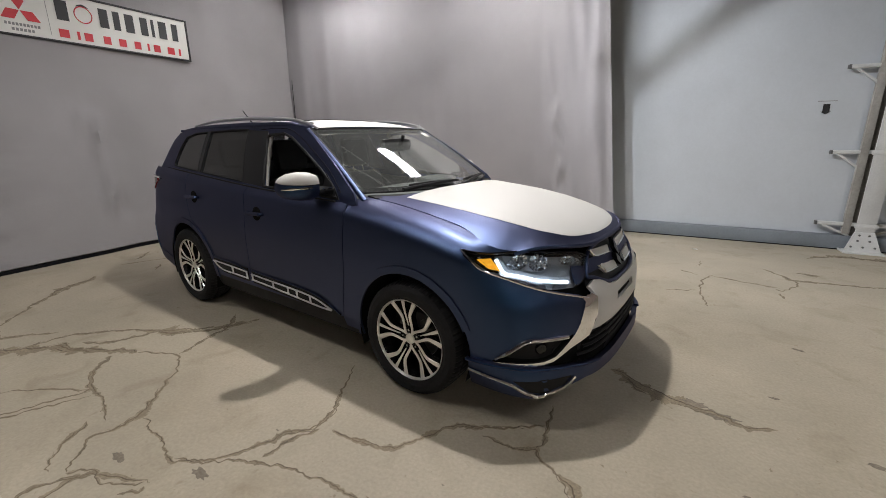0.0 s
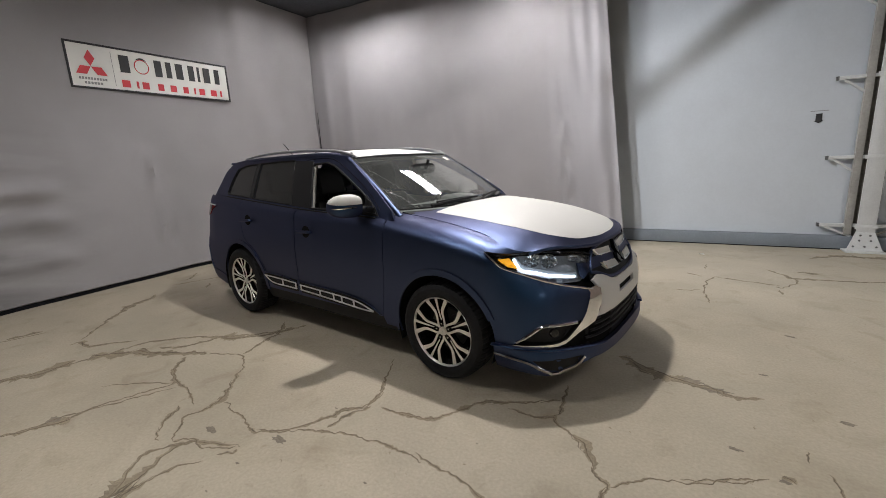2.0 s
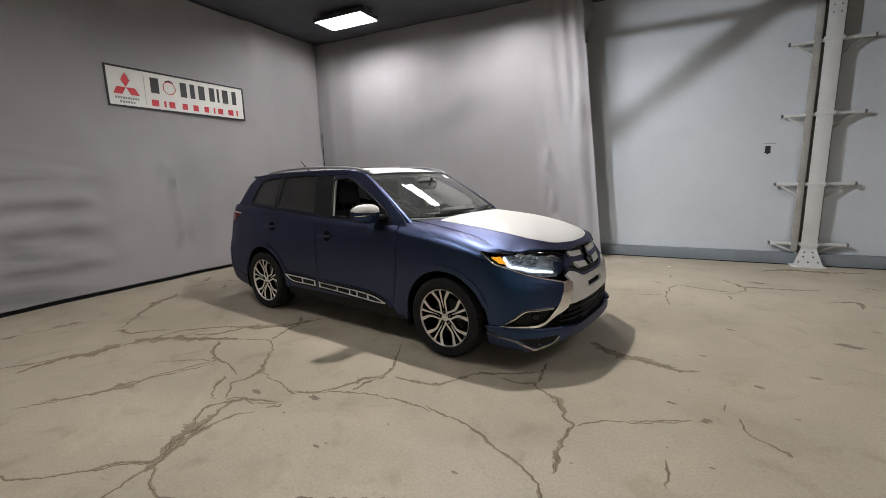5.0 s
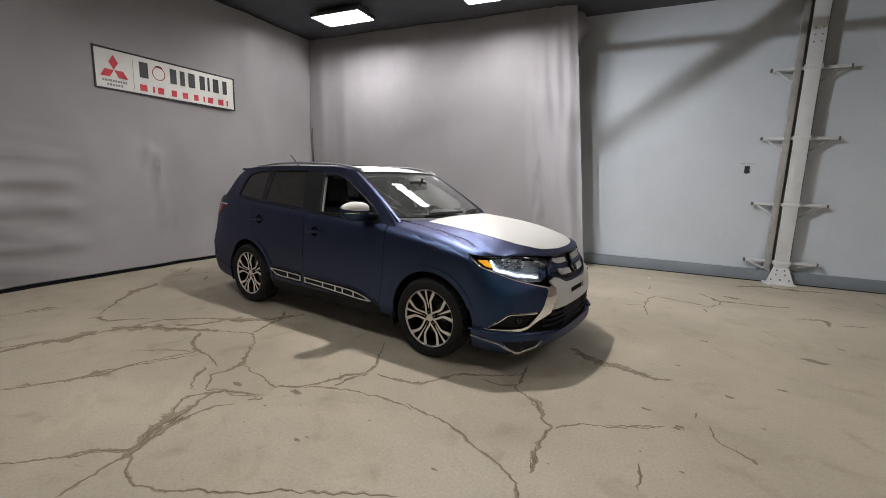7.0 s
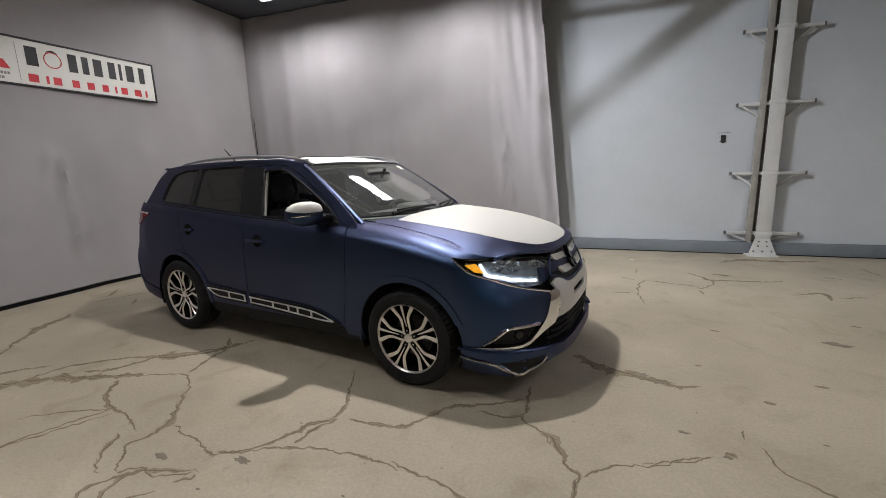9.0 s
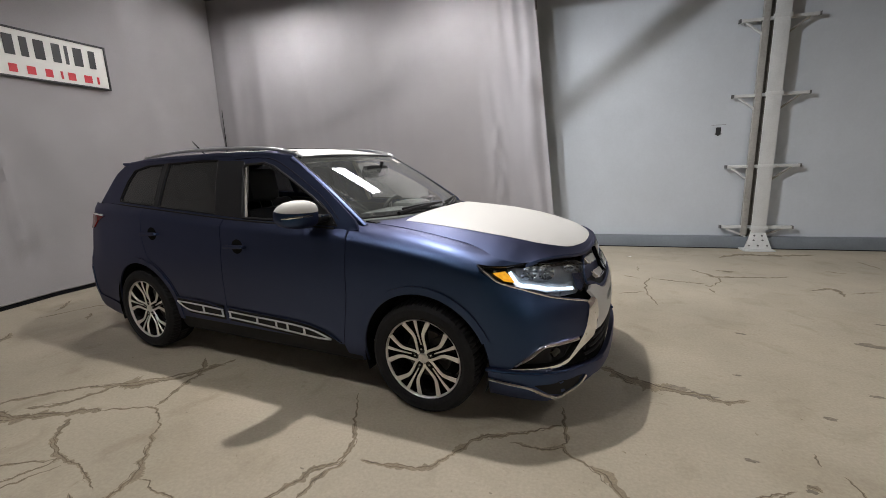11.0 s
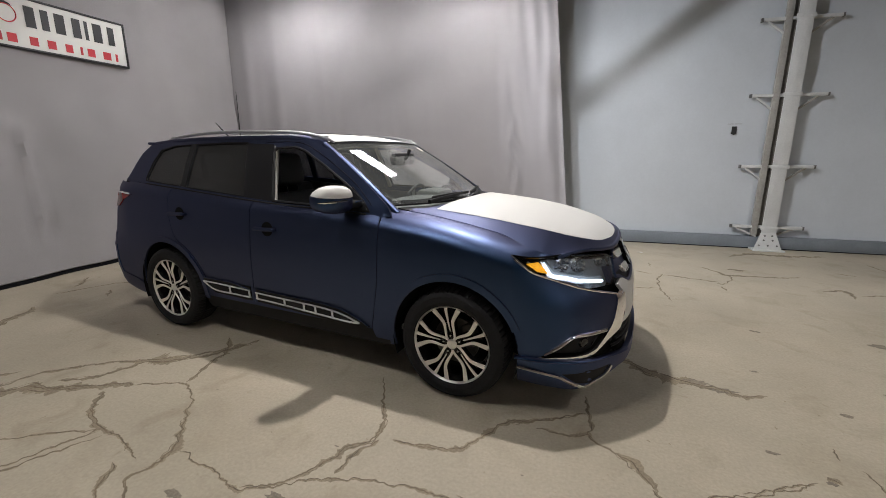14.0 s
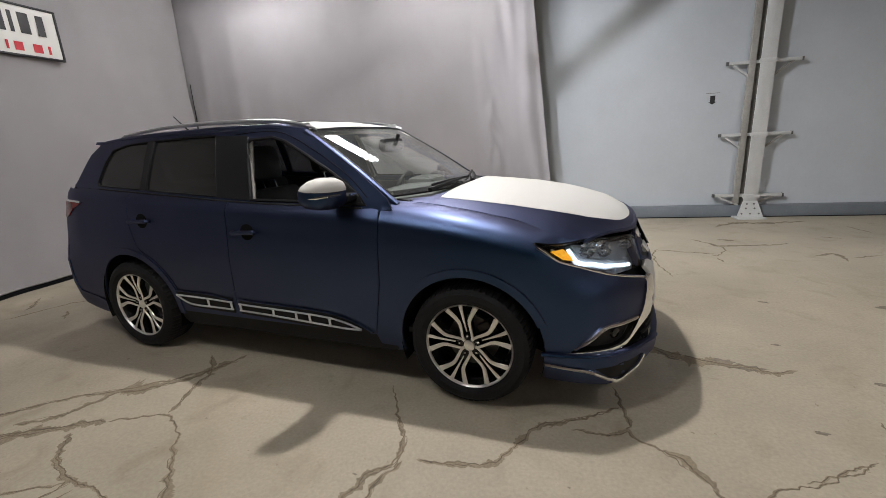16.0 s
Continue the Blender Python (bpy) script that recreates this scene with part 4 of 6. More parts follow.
# upper grille
mesh_area = [(0.37, 0.90), (0.46, 0.83), (0.50, 0.75), (0.36, 0.748), (0.26, 0.705), (-0.26, 0.705), (-0.36, 0.748), (-0.50, 0.75), (-0.46, 0.83), (-0.37, 0.90), (-0.2, 0.935), (0.2, 0.935)]
grille = part("grille", patch(nose, mesh_area, 0.035, lift=-0.012, thick=0.01), TRIM, car, "black grille with white bars")
for side in (1, -1):
    upper = [(0.365, 0.905), (0.34, 0.882), (0.30, 0.862), (0.095, 0.845), (0.085, 0.885), (0.2, 0.893)]
    lower = [(0.315, 0.815), (0.28, 0.785), (0.25, 0.765), (0.075, 0.755), (0.085, 0.795), (0.2, 0.806)]
    for shape in (upper, lower):
        bm = patch(belt, shape, 0.02, lift=0.012, thick=0.022)
        bar = part("grille_bar", bm if side == 1 else mirrored(bm), WHITE, grille, "white grille bar")
        rim = bmesh.new()
        tube(rim, [(p.x, p.y * side, p.z) for p in along(belt, shape[:4], 0.012, 4)], 0.005, 6)
        part("bar_edge", rim, CHROME, bar)
    shroud = bmesh.new()
    tube(shroud, [(p.x, p.y * side, p.z) for p in along(belt, [(0.0, 0.925), (0.2, 0.922), (0.34, 0.905), (0.42, 0.85), (0.47, 0.79), (0.40, 0.772), (0.28, 0.728), (0.15, 0.712), (0.0, 0.710)], -0.002, 5)], 0.011, 8)
    part("grille_surround", shroud, PAINT, grille)
part("grille_web", patch(nose, [(0.40, 0.862), (0.44, 0.80), (-0.44, 0.80), (-0.40, 0.862)], 0.04, lift=0.001, thick=0.01), PAINT, grille)
for k, (ey, ez) in enumerate(((0.0, 0.865), (0.036, 0.80), (-0.036, 0.80))):
    dm = bmesh.new()
    c = Vector(belt(0.0, ez)) + Vector((0.026, 0, 0))
    wide, tall = (0.026, 0.052) if k == 0 else (0.030, 0.034)
    ring = [(ey, ez + tall), (ey + wide, ez), (ey, ez - tall), (ey - wide, ez)]
    a = [dm.verts.new((belt(0, q)[0] + 0.03, p, q)) for p, q in ring]
    b = [dm.verts.new((belt(0, q)[0] + 0.002, p, q)) for p, q in ring]
    dm.faces.new(a)
    dm.faces.new(b[::-1])
    for i in range(4):
        dm.faces.new((a[i], b[i], b[(i + 1) % 4], a[(i + 1) % 4]))
    bmesh.ops.recalc_face_normals(dm, faces=dm.faces)
    part("emblem", dm, GLOSS, grille, smooth_to=0)

# chrome shield, fog lamps, headlamps
shield = [(0.575, 0.70), (0.50, 0.712), (0.455, 0.69), (0.465, 0.60), (0.53, 0.497), (0.65, 0.447), (0.75, 0.387), (0.80, 0.372), (1.11, 0.362), (1.10, 0.374), (0.80, 0.392), (0.74, 0.412),
          (0.67, 0.478), (0.63, 0.52), (0.60, 0.57), (0.56, 0.68)]
shields = both("chrome_shield", patch(belt, shield, 0.02, lift=0.010, thick=0.016), CHROME, label="bright chrome shield band")
fog = [(1.04, 0.394), (0.90, 0.505), (0.67, 0.508), (0.68, 0.475), (0.745, 0.41), (0.80, 0.392)]
fogs = both("fog_lamp", patch(belt, fog, 0.03, lift=-0.028, thick=0.006), TRIM, label="dark fog lamp pocket")
for i, side in enumerate((1, -1)):
    bar = bmesh.new()
    tube(bar, [(p.x, p.y * side, p.z) for p in along(belt, [(1.06, 0.392), (0.98, 0.45), (0.90, 0.507), (0.80, 0.512), (0.67, 0.513)], 0.006, 5)], [0.012 if k > 2 else 0.008 for k in range(21)], 8)
    part("chrome_strip", bar, CHROME, fogs[i])
    p = Vector(belt(0.80, 0.45))
    lamp = revolve(bmesh.new(), [(0.0, 0.012), (0.026, 0.008), (0.034, -0.004), (0.036, -0.03)], 20, axis="X")
    part("fog_bulb", lamp, GLOSS, fogs[i], matrix=pose(p.x - 0.025, p.y * side + 0.012 * side, p.z, 0, 0, -42 * side))


def facet_bowl(sc, zc, rs, rz, n, seed):
    """A dish of tilted facets sunk into the nose's surface about (sc, zc)."""
    rng = random.Random(seed)
    bm = bmesh.new()
    for ring, (r0, r1, d0, d1) in enumerate(((0.10, 0.56, -0.024, -0.019), (0.57, 1.0, -0.018, -0.010))):
        for i in range(n):
            a0, a1 = 2 * math.pi * (i + 0.5 * ring) / n, 2 * math.pi * (i + 0.93 + 0.5 * ring) / n
            lean = rng.uniform(-0.008, 0.008)
            spots = [(sc + rs * rr * math.cos(a), zc + rz * rr * math.sin(a), d + (lean if j in (1, 2) else -lean)) for j, (rr, a, d) in enumerate(((r0, a0, d0), (r0, a1, d0), (r1, a1, d1), (r1, a0, d1)))]
            q = [bm.verts.new(along(belt, [(u, v), (u, v + 0.002)], d, 1)[0]) for u, v, d in spots]
            w = [bm.verts.new(along(belt, [(u, v), (u, v + 0.002)], d - 0.004, 1)[0]) for u, v, d in spots]
            bm.faces.new(q)
            bm.faces.new(w[::-1])
            for j in range(4):
                bm.faces.new((q[j], w[j], w[(j + 1) % 4], q[(j + 1) % 4]))
    bmesh.ops.recalc_face_normals(bm, faces=bm.faces)
    return bm


light = [(1.268, 0.990), (1.12, 0.970), (0.995, 0.957), (0.75, 0.928), (0.51, 0.910), (0.385, 0.862), (0.46, 0.80), (0.57, 0.758), (0.72, 0.762), (0.88, 0.788), (1.02, 0.832), (1.15, 0.880)]
heads = both("headlamp", patch(belt, light, 0.03, lift=-0.045, thick=0.004), LAMP_BACK, label="lit headlamp with white light strip and amber corner")
both("lens", patch(belt, light, 0.03, lift=0.003, thick=0.003), LENS, heads)
for i, side in enumerate((1, -1)):
    def put(name, bm, mat, label="", turn=True):
        return part(name, mirrored(bm) if side == -1 else bm, mat, heads[i], label)
    put("amber_lamp", patch(belt, [(1.185, 0.944), (1.118, 0.949), (1.05, 0.866), (1.118, 0.882)], 0.016, lift=-0.012, thick=0.008), AMBER, "amber turn lamp")
    put("amber_surround", patch(belt, [(1.262, 0.984), (1.10, 0.962), (1.04, 0.852), (1.12, 0.866)], 0.03, lift=-0.024, thick=0.004), GLOSS)
    glow = bmesh.new()
    tube(glow, along(belt, dense([(1.088, 0.938), (1.046, 0.862), (1.02, 0.845), (0.83, 0.808), (0.635, 0.784), (0.629, 0.786)], 0.02)[:28], -0.012, 1), 0.0092, 8)
    put("light_strip", glow, DAYLAMP, "glowing white light strip")
    put("strip_bezel", patch(belt, [(1.094, 0.944), (1.066, 0.938), (1.012, 0.872), (0.82, 0.832), (0.60, 0.808), (0.60, 0.772), (0.83, 0.792), (1.05, 0.836)], 0.02, lift=-0.022, thick=0.004), CLEAR_WHITE, "pale bezel of the light strip")
    put("inner_panel", patch(belt, [(0.84, 0.838), (0.70, 0.856), (0.60, 0.856), (0.60, 0.808), (0.72, 0.816)], 0.03, lift=-0.018, thick=0.004), LAMP_BACK)
    put("lamp_trim", patch(belt, [(0.592, 0.775), (0.588, 0.855), (0.45, 0.842), (0.402, 0.858), (0.462, 0.802), (0.565, 0.762)], 0.03, lift=-0.008, thick=0.004), PAINT)
    put("top_shade", patch(belt, [(1.07, 0.962), (0.995, 0.954), (0.75, 0.925), (0.51, 0.907), (0.40, 0.868), (0.42, 0.86), (0.53, 0.897), (0.76, 0.912), (1.0, 0.94)], 0.02, lift=-0.012, thick=0.004), GLOSS)
    put("reflector", patch(belt, [(1.062, 0.955), (0.995, 0.945), (0.75, 0.918), (0.53, 0.902), (0.43, 0.866), (0.60, 0.852), (0.72, 0.86), (0.84, 0.846), (1.01, 0.872)], 0.03, lift=-0.027, thick=0.004), REFLECT)
    for k, (sl, zl, rs, rz) in enumerate(((0.955, 0.902, 0.070, 0.040), (0.805, 0.886, 0.070, 0.040), (0.605, 0.884, 0.050, 0.022), (0.49, 0.872, 0.045, 0.020))):
        dish = put("reflector_bowl", facet_bowl(sl, zl, rs, rz, 16 if rs > 0.06 else 10, 31 + k), MIRRORED, "faceted silvered bowl")
        dish.data.polygons.foreach_set("use_smooth", [False] * len(dish.data.polygons))
        q, at = along(belt, [(sl, zl), (sl, zl + 0.002)], -0.028, 1)[0], plan(sl)
        bulb = revolve(bmesh.new(), [(0.001, 0.018), (rz * 0.16, 0.014), (rz * 0.22, 0.008), (rz * 0.22, -0.004)], 14, axis="X")
        bmesh.ops.transform(bulb, matrix=Matrix.Translation(q) @ Matrix.Rotation(-math.atan2(at[3], at[2]), 4, "Z"), verts=bulb.verts)
        put("bulb_cover", bulb, CHROME)
    brow = bmesh.new()
    tube(brow, [(p.x, p.y * side, p.z) for p in along(belt, [(1.275, 0.987), (1.21, 0.93), (1.15, 0.868), (1.02, 0.818), (0.89, 0.778), (0.72, 0.738), (0.62, 0.716), (0.52, 0.690)], 0.006, 5)], 0.0048, 8, flat=1.3)
    part("chrome_strip", brow, CHROME, heads[i], "chrome line under the lamp")
    up = bmesh.new()
    tube(up, [(p.x, p.y * side, p.z) for p in along(belt, [(1.27, 0.992), (1.12, 0.973), (0.995, 0.960), (0.75, 0.932), (0.51, 0.914), (0.38, 0.872)], 0.0, 5)], 0.006, 6)
    part("lamp_edge", up, GLOSS, heads[i])

# bonnet
HOOD_EDGE = [(belt(*q)[0], -belt(*q)[1] - 0.007) for q in SHUT] + [(0.64, 0.655), (0.715, 0.56), (0.785, 0.45), (0.825, 0.34), (0.848, 0.2), (0.856, 0.0)]
right = spline(HOOD_EDGE, 5)
back = [(-0.20, 0.0), (-0.205, 0.25), (-0.235, 0.45), (-0.30, 0.60)]
loop = [(x, -y) for x, y in right] + [(x, y) for x, y in reversed(right[:-1])] + [(x, y) for x, y in reversed(back)] + [(x, -y) for x, y in back[1:]]
hood = part("bonnet", patch(bonnet, loop, 0.035, thick=0.012), PAINT, car, "blue-edged bonnet with a white middle")
film = [(-0.235, 0.60), (-0.10, 0.595), (0.04, 0.59), (0.2, 0.58), (0.34, 0.566), (0.46, 0.547), (0.56, 0.522), (0.64, 0.49), (0.71, 0.44), (0.765, 0.365), (0.80, 0.265), (0.822, 0.14), (0.828, 0.0)]
rf = spline(film, 4)
fl = [(x, -y) for x, y in rf] + [(x, y) for x, y in reversed(rf[:-1])] + [(-0.228, 0.45), (-0.212, 0.2), (-0.208, 0.0), (-0.212, -0.2), (-0.228, -0.45)]
part("white_middle", patch(bonnet, fl, 0.035, lift=0.002, thick=0.0015), WHITE, hood, "white bonnet middle")
lead = bmesh.new()
tube(lead, [Vector(bonnet(x, y)) + Vector((0.004, 0, -0.010)) for x, y in [(x, -y) for x, y in right[40:]] + [(x, y) for x, y in reversed(right[40:-1])]], 0.014, 8)
part("bonnet_lip", lead, PAINT, hood)

# doors and quarter panel
front_door = [(2.2275, 0.345), (2.1575, 0.70), (2.1385, 1.06), (2.155, crest(2.155, 0.135))] + [(s, crest(s)) for s in (2.25, 2.5, 2.75, 3.0, 3.255)] + [(3.262, 0.90), (3.305, 0.42), (3.305, 0.345)]
rear_door = [(3.3105, 0.345), (3.3105, 0.42), (3.2675, 0.90), (3.2605, crest(3.2605))] + [(s, crest(s)) for s in (3.5, 3.75, 4.0, 4.18)] + [(4.21, 1.00), (4.16, 0.84)] + arc(SR, AXLE, ARCH + 0.065, 112, 165, 9) + [(3.86, 0.345)]
quarter = [(4.185, crest(4.185)), (4.4, crest(4.4)), (4.65, crest(4.65)), (4.8, crest(4.8)), (5.02, crest(5.02, 0.10)), (5.12, 0.80), (5.14, 0.52), (5.10, 0.40), (4.86, 0.36)] + arc(SR, AXLE, ARCH, -2, 178, 26)
quarter += [(3.88, 0.345)] + arc(SR, AXLE, ARCH + 0.058, 165, 112, 9) + [(4.1645, 0.84), (4.2145, 1.00)]
doors = both("front_door", patch(belt, front_door, 0.035), PAINT, label="satin blue front door")
rears = both("rear_door", patch(belt, rear_door, 0.035), PAINT, label="satin blue rear door")
quarters = both("quarter_panel", patch(belt, quarter, 0.035), PAINT)
both("sill", patch(belt, [(2.06, 0.34), (3.86, 0.34), (3.90, 0.30), (3.86, 0.235), (2.12, 0.235), (2.04, 0.28)], 0.05, lift=-0.004, thick=0.02), TRIM, label="black sill")
# rear bumper and tail
rb = [(4.875, 0.355), (5.10, 0.392), (5.15, 0.52), (5.14, 0.66), (5.6, 0.66), (RUN[-1] - 0.002, 0.66), (RUN[-1] - 0.002, 0.26), (5.4, 0.25), (5.0, 0.22), (4.76, 0.20), (4.72, 0.30)]
both("rear_bumper", patch(belt, rb, 0.045, lift=0.006, thick=0.02), PAINT)
tg = [(5.15, 0.67), (5.13, 0.80), (5.04, crest(5.02, 0.05)), (5.5, 1.2), (RUN[-1] - 0.002, 1.2), (RUN[-1] - 0.002, 0.67)]
both("tailgate", patch(belt, tg, 0.045), PAINT)
tails = both("tail_lamp", patch(belt, [(4.72, 1.150), (4.92, 1.165), (5.06, 1.165), (5.10, 1.02), (5.0, 1.03), (4.86, 1.10)], 0.03, lift=0.010, thick=0.02), RED, label="red tail lamp")
for i, side in enumerate((1, -1)):
    c = bmesh.new()
    tube(c, [(p.x, p.y * side, p.z) for p in along(belt, [(4.72, 1.153), (4.84, 1.162), (4.95, 1.168), (5.05, 1.168)], 0.016, 5)], 0.008, 8)
    part("tail_lamp_strip", c, CHROME, tails[i], "bright strip of the tail lamp")

# wheel arch rims and liners
for cs, cx in ((S0, 0.0), (SR, -2.67)):
    a0, a1 = (158, -12) if cx == 0 else (-6, 184)
    ring = arc(cs, AXLE, ARCH - 0.004, a0, a1, 30) + arc(cs, AXLE, ARCH + 0.042, a1, a0, 30)
    both("arch_trim", patch(belt, ring, 0.03, lift=0.008, thick=0.014), PAINT, label="flared arch rim")
    for side in (1, -1):
        liner = bmesh.new()
        ra = [[liner.verts.new((cx + 0.42 * math.cos(q), -y * side, AXLE + 0.42 * math.sin(q))) for y in (0.885, 0.60)] for q in np.linspace(radians(-20), radians(200), 23)]
        for a, b in zip(ra, ra[1:]):
            liner.faces.new((a[0], a[1], b[1], b[0]))
        hub = liner.verts.new((cx, -0.60 * side, AXLE))
        for a, b in zip(ra, ra[1:]):
            liner.faces.new((a[1], hub, b[1]))
        part("arch_liner", liner, INNER, car)

# chrome ladder trim on the doors
for i, side in enumerate((1, -1)):
    for host, top, low, rungs in ((rears[i], [(3.865, 0.478), (3.7, 0.476), (3.5, 0.471), (3.335, 0.465)], [(3.865, 0.478), (3.74, 0.418), (3.5, 0.412), (3.335, 0.410)], (3.56, 3.345)),
                                  (doors[i], [(3.275, 0.458), (3.1, 0.452), (2.85, 0.446), (2.6, 0.436), (2.45, 0.415), (2.32, 0.374)], [(3.275, 0.410), (3.0, 0.400), (2.7, 0.384), (2.45, 0.370), (2.32, 0.372)],
                                   (3.265, 2.985, 2.80, 2.695, 2.545))):
        for path in (top, low):
            t = bmesh.new()
            tube(t, [(p.x, p.y * side, p.z) for p in along(belt, path, 0.014, 5)], 0.0062, 6)
            part("chrome_strip", t, SATIN, host, "satin chrome ladder trim")
        for rs in rungs:
            z0 = np.interp(-rs, [-a for a, _ in low], [b for _, b in low])
            z1 = np.interp(-rs, [-a for a, _ in top], [b for _, b in top])
            t = bmesh.new()
            tube(t, [(p.x, p.y * side, p.z) for p in along(belt, [(rs, z0), (rs, (z0 + z1) / 2), (rs, z1)], 0.013, 3)], 0.0075, 6)
            part("rung", t, SATIN, host)
        mould = [(a, b + 0.028) for a, b in top] + [(a, b - 0.03) for a, b in reversed(low)]
        if host is doors[i]:
            mould[5] = (2.24, 0.355)
        bm = patch(belt, mould, 0.04, lift=0.007, thick=0.008)
        part("moulding", bm if side == 1 else mirrored(bm), TRIM, host, "dark lower door moulding")
        edge = bmesh.new()
        tube(edge, [(p.x, p.y * side, p.z) for p in along(belt, [(a, b + 0.03) for a, b in top[:-1]] + ([(2.34, 0.408), (2.25, 0.36)] if host is doors[i] else [top[-1]]), 0.008, 4)], 0.005, 6)
        part("moulding_edge", edge, PAINT, host)
    # handles
    for host, hs, hz in ((doors[i], 3.09, 0.968), (rears[i], 4.06, 1.022)):
        # flat black disc paints the shade of the hollow behind the handle
        cup = patch(belt, [(hs + 0.055 * math.cos(q), hz + 0.052 * math.sin(q)) for q in np.linspace(0, 2 * math.pi, 17)[:-1]], 0.03, lift=0.002, thick=0.003)
        part("handle_cup_shade", cup if side == 1 else mirrored(cup), INNER, host)
        g = bmesh.new()
        tube(g, [(p.x, p.y * side, p.z) for p in along(belt, [(hs + 0.105, hz - 0.006), (hs + 0.05, hz - 0.003), (hs - 0.04, hz), (hs - 0.085, hz + 0.003)], 0.032, 4)],
             [0.008] + [0.0115] * 11 + [0.008], 8, flat=1.25)
        part("door_handle", g, PAINT, host, "blue pull handle")
        for off in (0.096, -0.078):
            k = bmesh.new()
            tube(k, [(p.x, p.y * side, p.z) for p in (along(belt, [(hs + off, hz), (hs + off, hz + 0.001)], 0.0, 1)[0], along(belt, [(hs + off, hz), (hs + off, hz + 0.001)], 0.036, 1)[0])], 0.012, 6)
            part("handle_foot", k, PAINT, host)

# upper flanks with their window openings
HEAD = [screen(-1, t / 10) for t in range(11)]
side_loop = [(-0.44, 1.115)] + [(x - 0.004, z) for x, y, z in HEAD] + [(-1.25, 1.600), (-1.5, 1.606), (-1.86, 1.610), (-2.47, 1.610), (-2.9, 1.592), (-3.12, 1.568), (-3.22, 1.50), (-3.31, 1.37), (-3.43, 1.20), (-3.45, 1.17),
             (-3.1, 1.215), (-2.5, 1.178), (-1.54, 1.11), (-0.9, 1.09), (-0.6, 1.08)]
FRONT_WIN = [(-1.545, 1.520), (-1.525, 1.540), (-1.35, 1.548), (-1.24, 1.518), (-1.05, 1.425), (-0.84, 1.31), (-0.70, 1.22), (-0.63, 1.145), (-1.46, 1.163)]
REAR_WIN = [(-2.445, 1.572), (-2.1, 1.583), (-1.842, 1.583), (-1.752, 1.183), (-2.462, 1.228)]
QUARTER_WIN = [(-2.51, 1.570), (-2.75, 1.562), (-2.93, 1.525), (-3.00, 1.43), (-3.065, 1.285), (-3.05, 1.262), (-2.52, 1.232)]
flanks = both("side_frame", patch(flank, side_loop, 0.04, holes=(FRONT_WIN, REAR_WIN, QUARTER_WIN), thick=0.02), PAINT, label="blue window frame and pillars")


def grown(loop, d):
    cx, cy = sum(p[0] for p in loop) / len(loop), sum(p[1] for p in loop) / len(loop)
    return [(x + d * (x - cx) / math.hypot(x - cx, y - cy), y + d * (y - cy) / math.hypot(x - cx, y - cy)) for x, y in loop]


for win, name in ((REAR_WIN, "rear_window"), (QUARTER_WIN, "quarter_window")):
    panes = both(name, patch(flank, grown(win, 0.015), 0.05, lift=-0.010, thick=0.004), TINTED, flanks, label="dark tinted pane")
    for i, side in enumerate((1, -1)):
        seal = bmesh.new()
        tube(seal, [(p.x, p.y * side, p.z) for p in along(flank, dense(win, 0.05) + win[:1], -0.003, 1)], 0.007, 6)
        part("seal", seal, TRIM, panes[i])
pane = patch(flank, grown(FRONT_WIN, 0.015), 0.05, lift=-0.010, thick=0.004)
part("front_window", mirrored(pane), CLEAR, flanks[1], "clear closed pane")
pane.free()
both("pillar_gap", patch(flank, [(-2.442, 1.577), (-2.513, 1.574), (-2.523, 1.230), (-2.458, 1.226)], 0.05, lift=0.002, thick=0.004), PILLAR, flanks)
both("pillar_gap", patch(flank, [(-1.845, 1.578), (-1.70, 1.572), (-1.56, 1.566), (-1.548, 1.53), (-1.462, 1.160), (-1.752, 1.178)], 0.04, lift=0.002, thick=0.004), PILLAR, flanks, label="black door pillar")
both("mirror_sail", patch(flank, [(-0.60, 1.13), (-0.78, 1.135), (-0.775, 1.29), (-0.66, 1.20)], 0.03, lift=0.004, thick=0.012), TRIM, flanks)
for i, side in enumerate((1, -1)):
    seal = bmesh.new()
    tube(seal, [(p.x, p.y * side, p.z) for p in along(flank, dense(FRONT_WIN, 0.05) + FRONT_WIN[:1], -0.003, 1)], 0.011, 6)
    part("seal", seal, TRIM, flanks[i])
    outer = bmesh.new()
    tube(outer, [(p.x, p.y * side, p.z) for p in along(flank, [(-1.66, 1.578), (-1.55, 1.584), (-1.4, 1.585), (-1.24, 1.562), (-1.0, 1.452), (-0.75, 1.305), (-0.60, 1.175)], -0.001, 4)], 0.0032, 6)
    part("door_seam", outer, INNER, flanks[i])
    strip = bmesh.new()
    tube(strip, [(p.x, p.y * side, p.z) for p in along(belt, [(s, crest(s, 0.115)) for s in (2.26, 2.6, 3.0, 3.4, 3.8, 4.2, 4.55)], -0.002, 4)], 0.008, 6)
    part("belt_strip", strip, TRIM, flanks[i])
    post = bmesh.new()
    low = Vector(HEAD[0]) + (Vector(HEAD[0]) - Vector(HEAD[1])) * 0.9
    tube(post, [(x - 0.012, (y - 0.004) * side, z - 0.012) for x, y, z in [low[:]] + HEAD], 0.023, 10, flat=0.9)
    part("front_pillar", post, PAINT, flanks[i], "blue front pillar")
    b = bmesh.new()
    tube(b, [(x + 0.05, y * side * 1.0, z) for x, y, z in [(-1.60 + 0.075 * (1 - t), -(0.655 + 0.135 * (1 - t)), 1.15 + 0.40 * t) for t in np.linspace(0, 1, 8)]], 0.019, 8)
    part("pillar_lining", b, LINER, flanks[i], "light pillar lining")

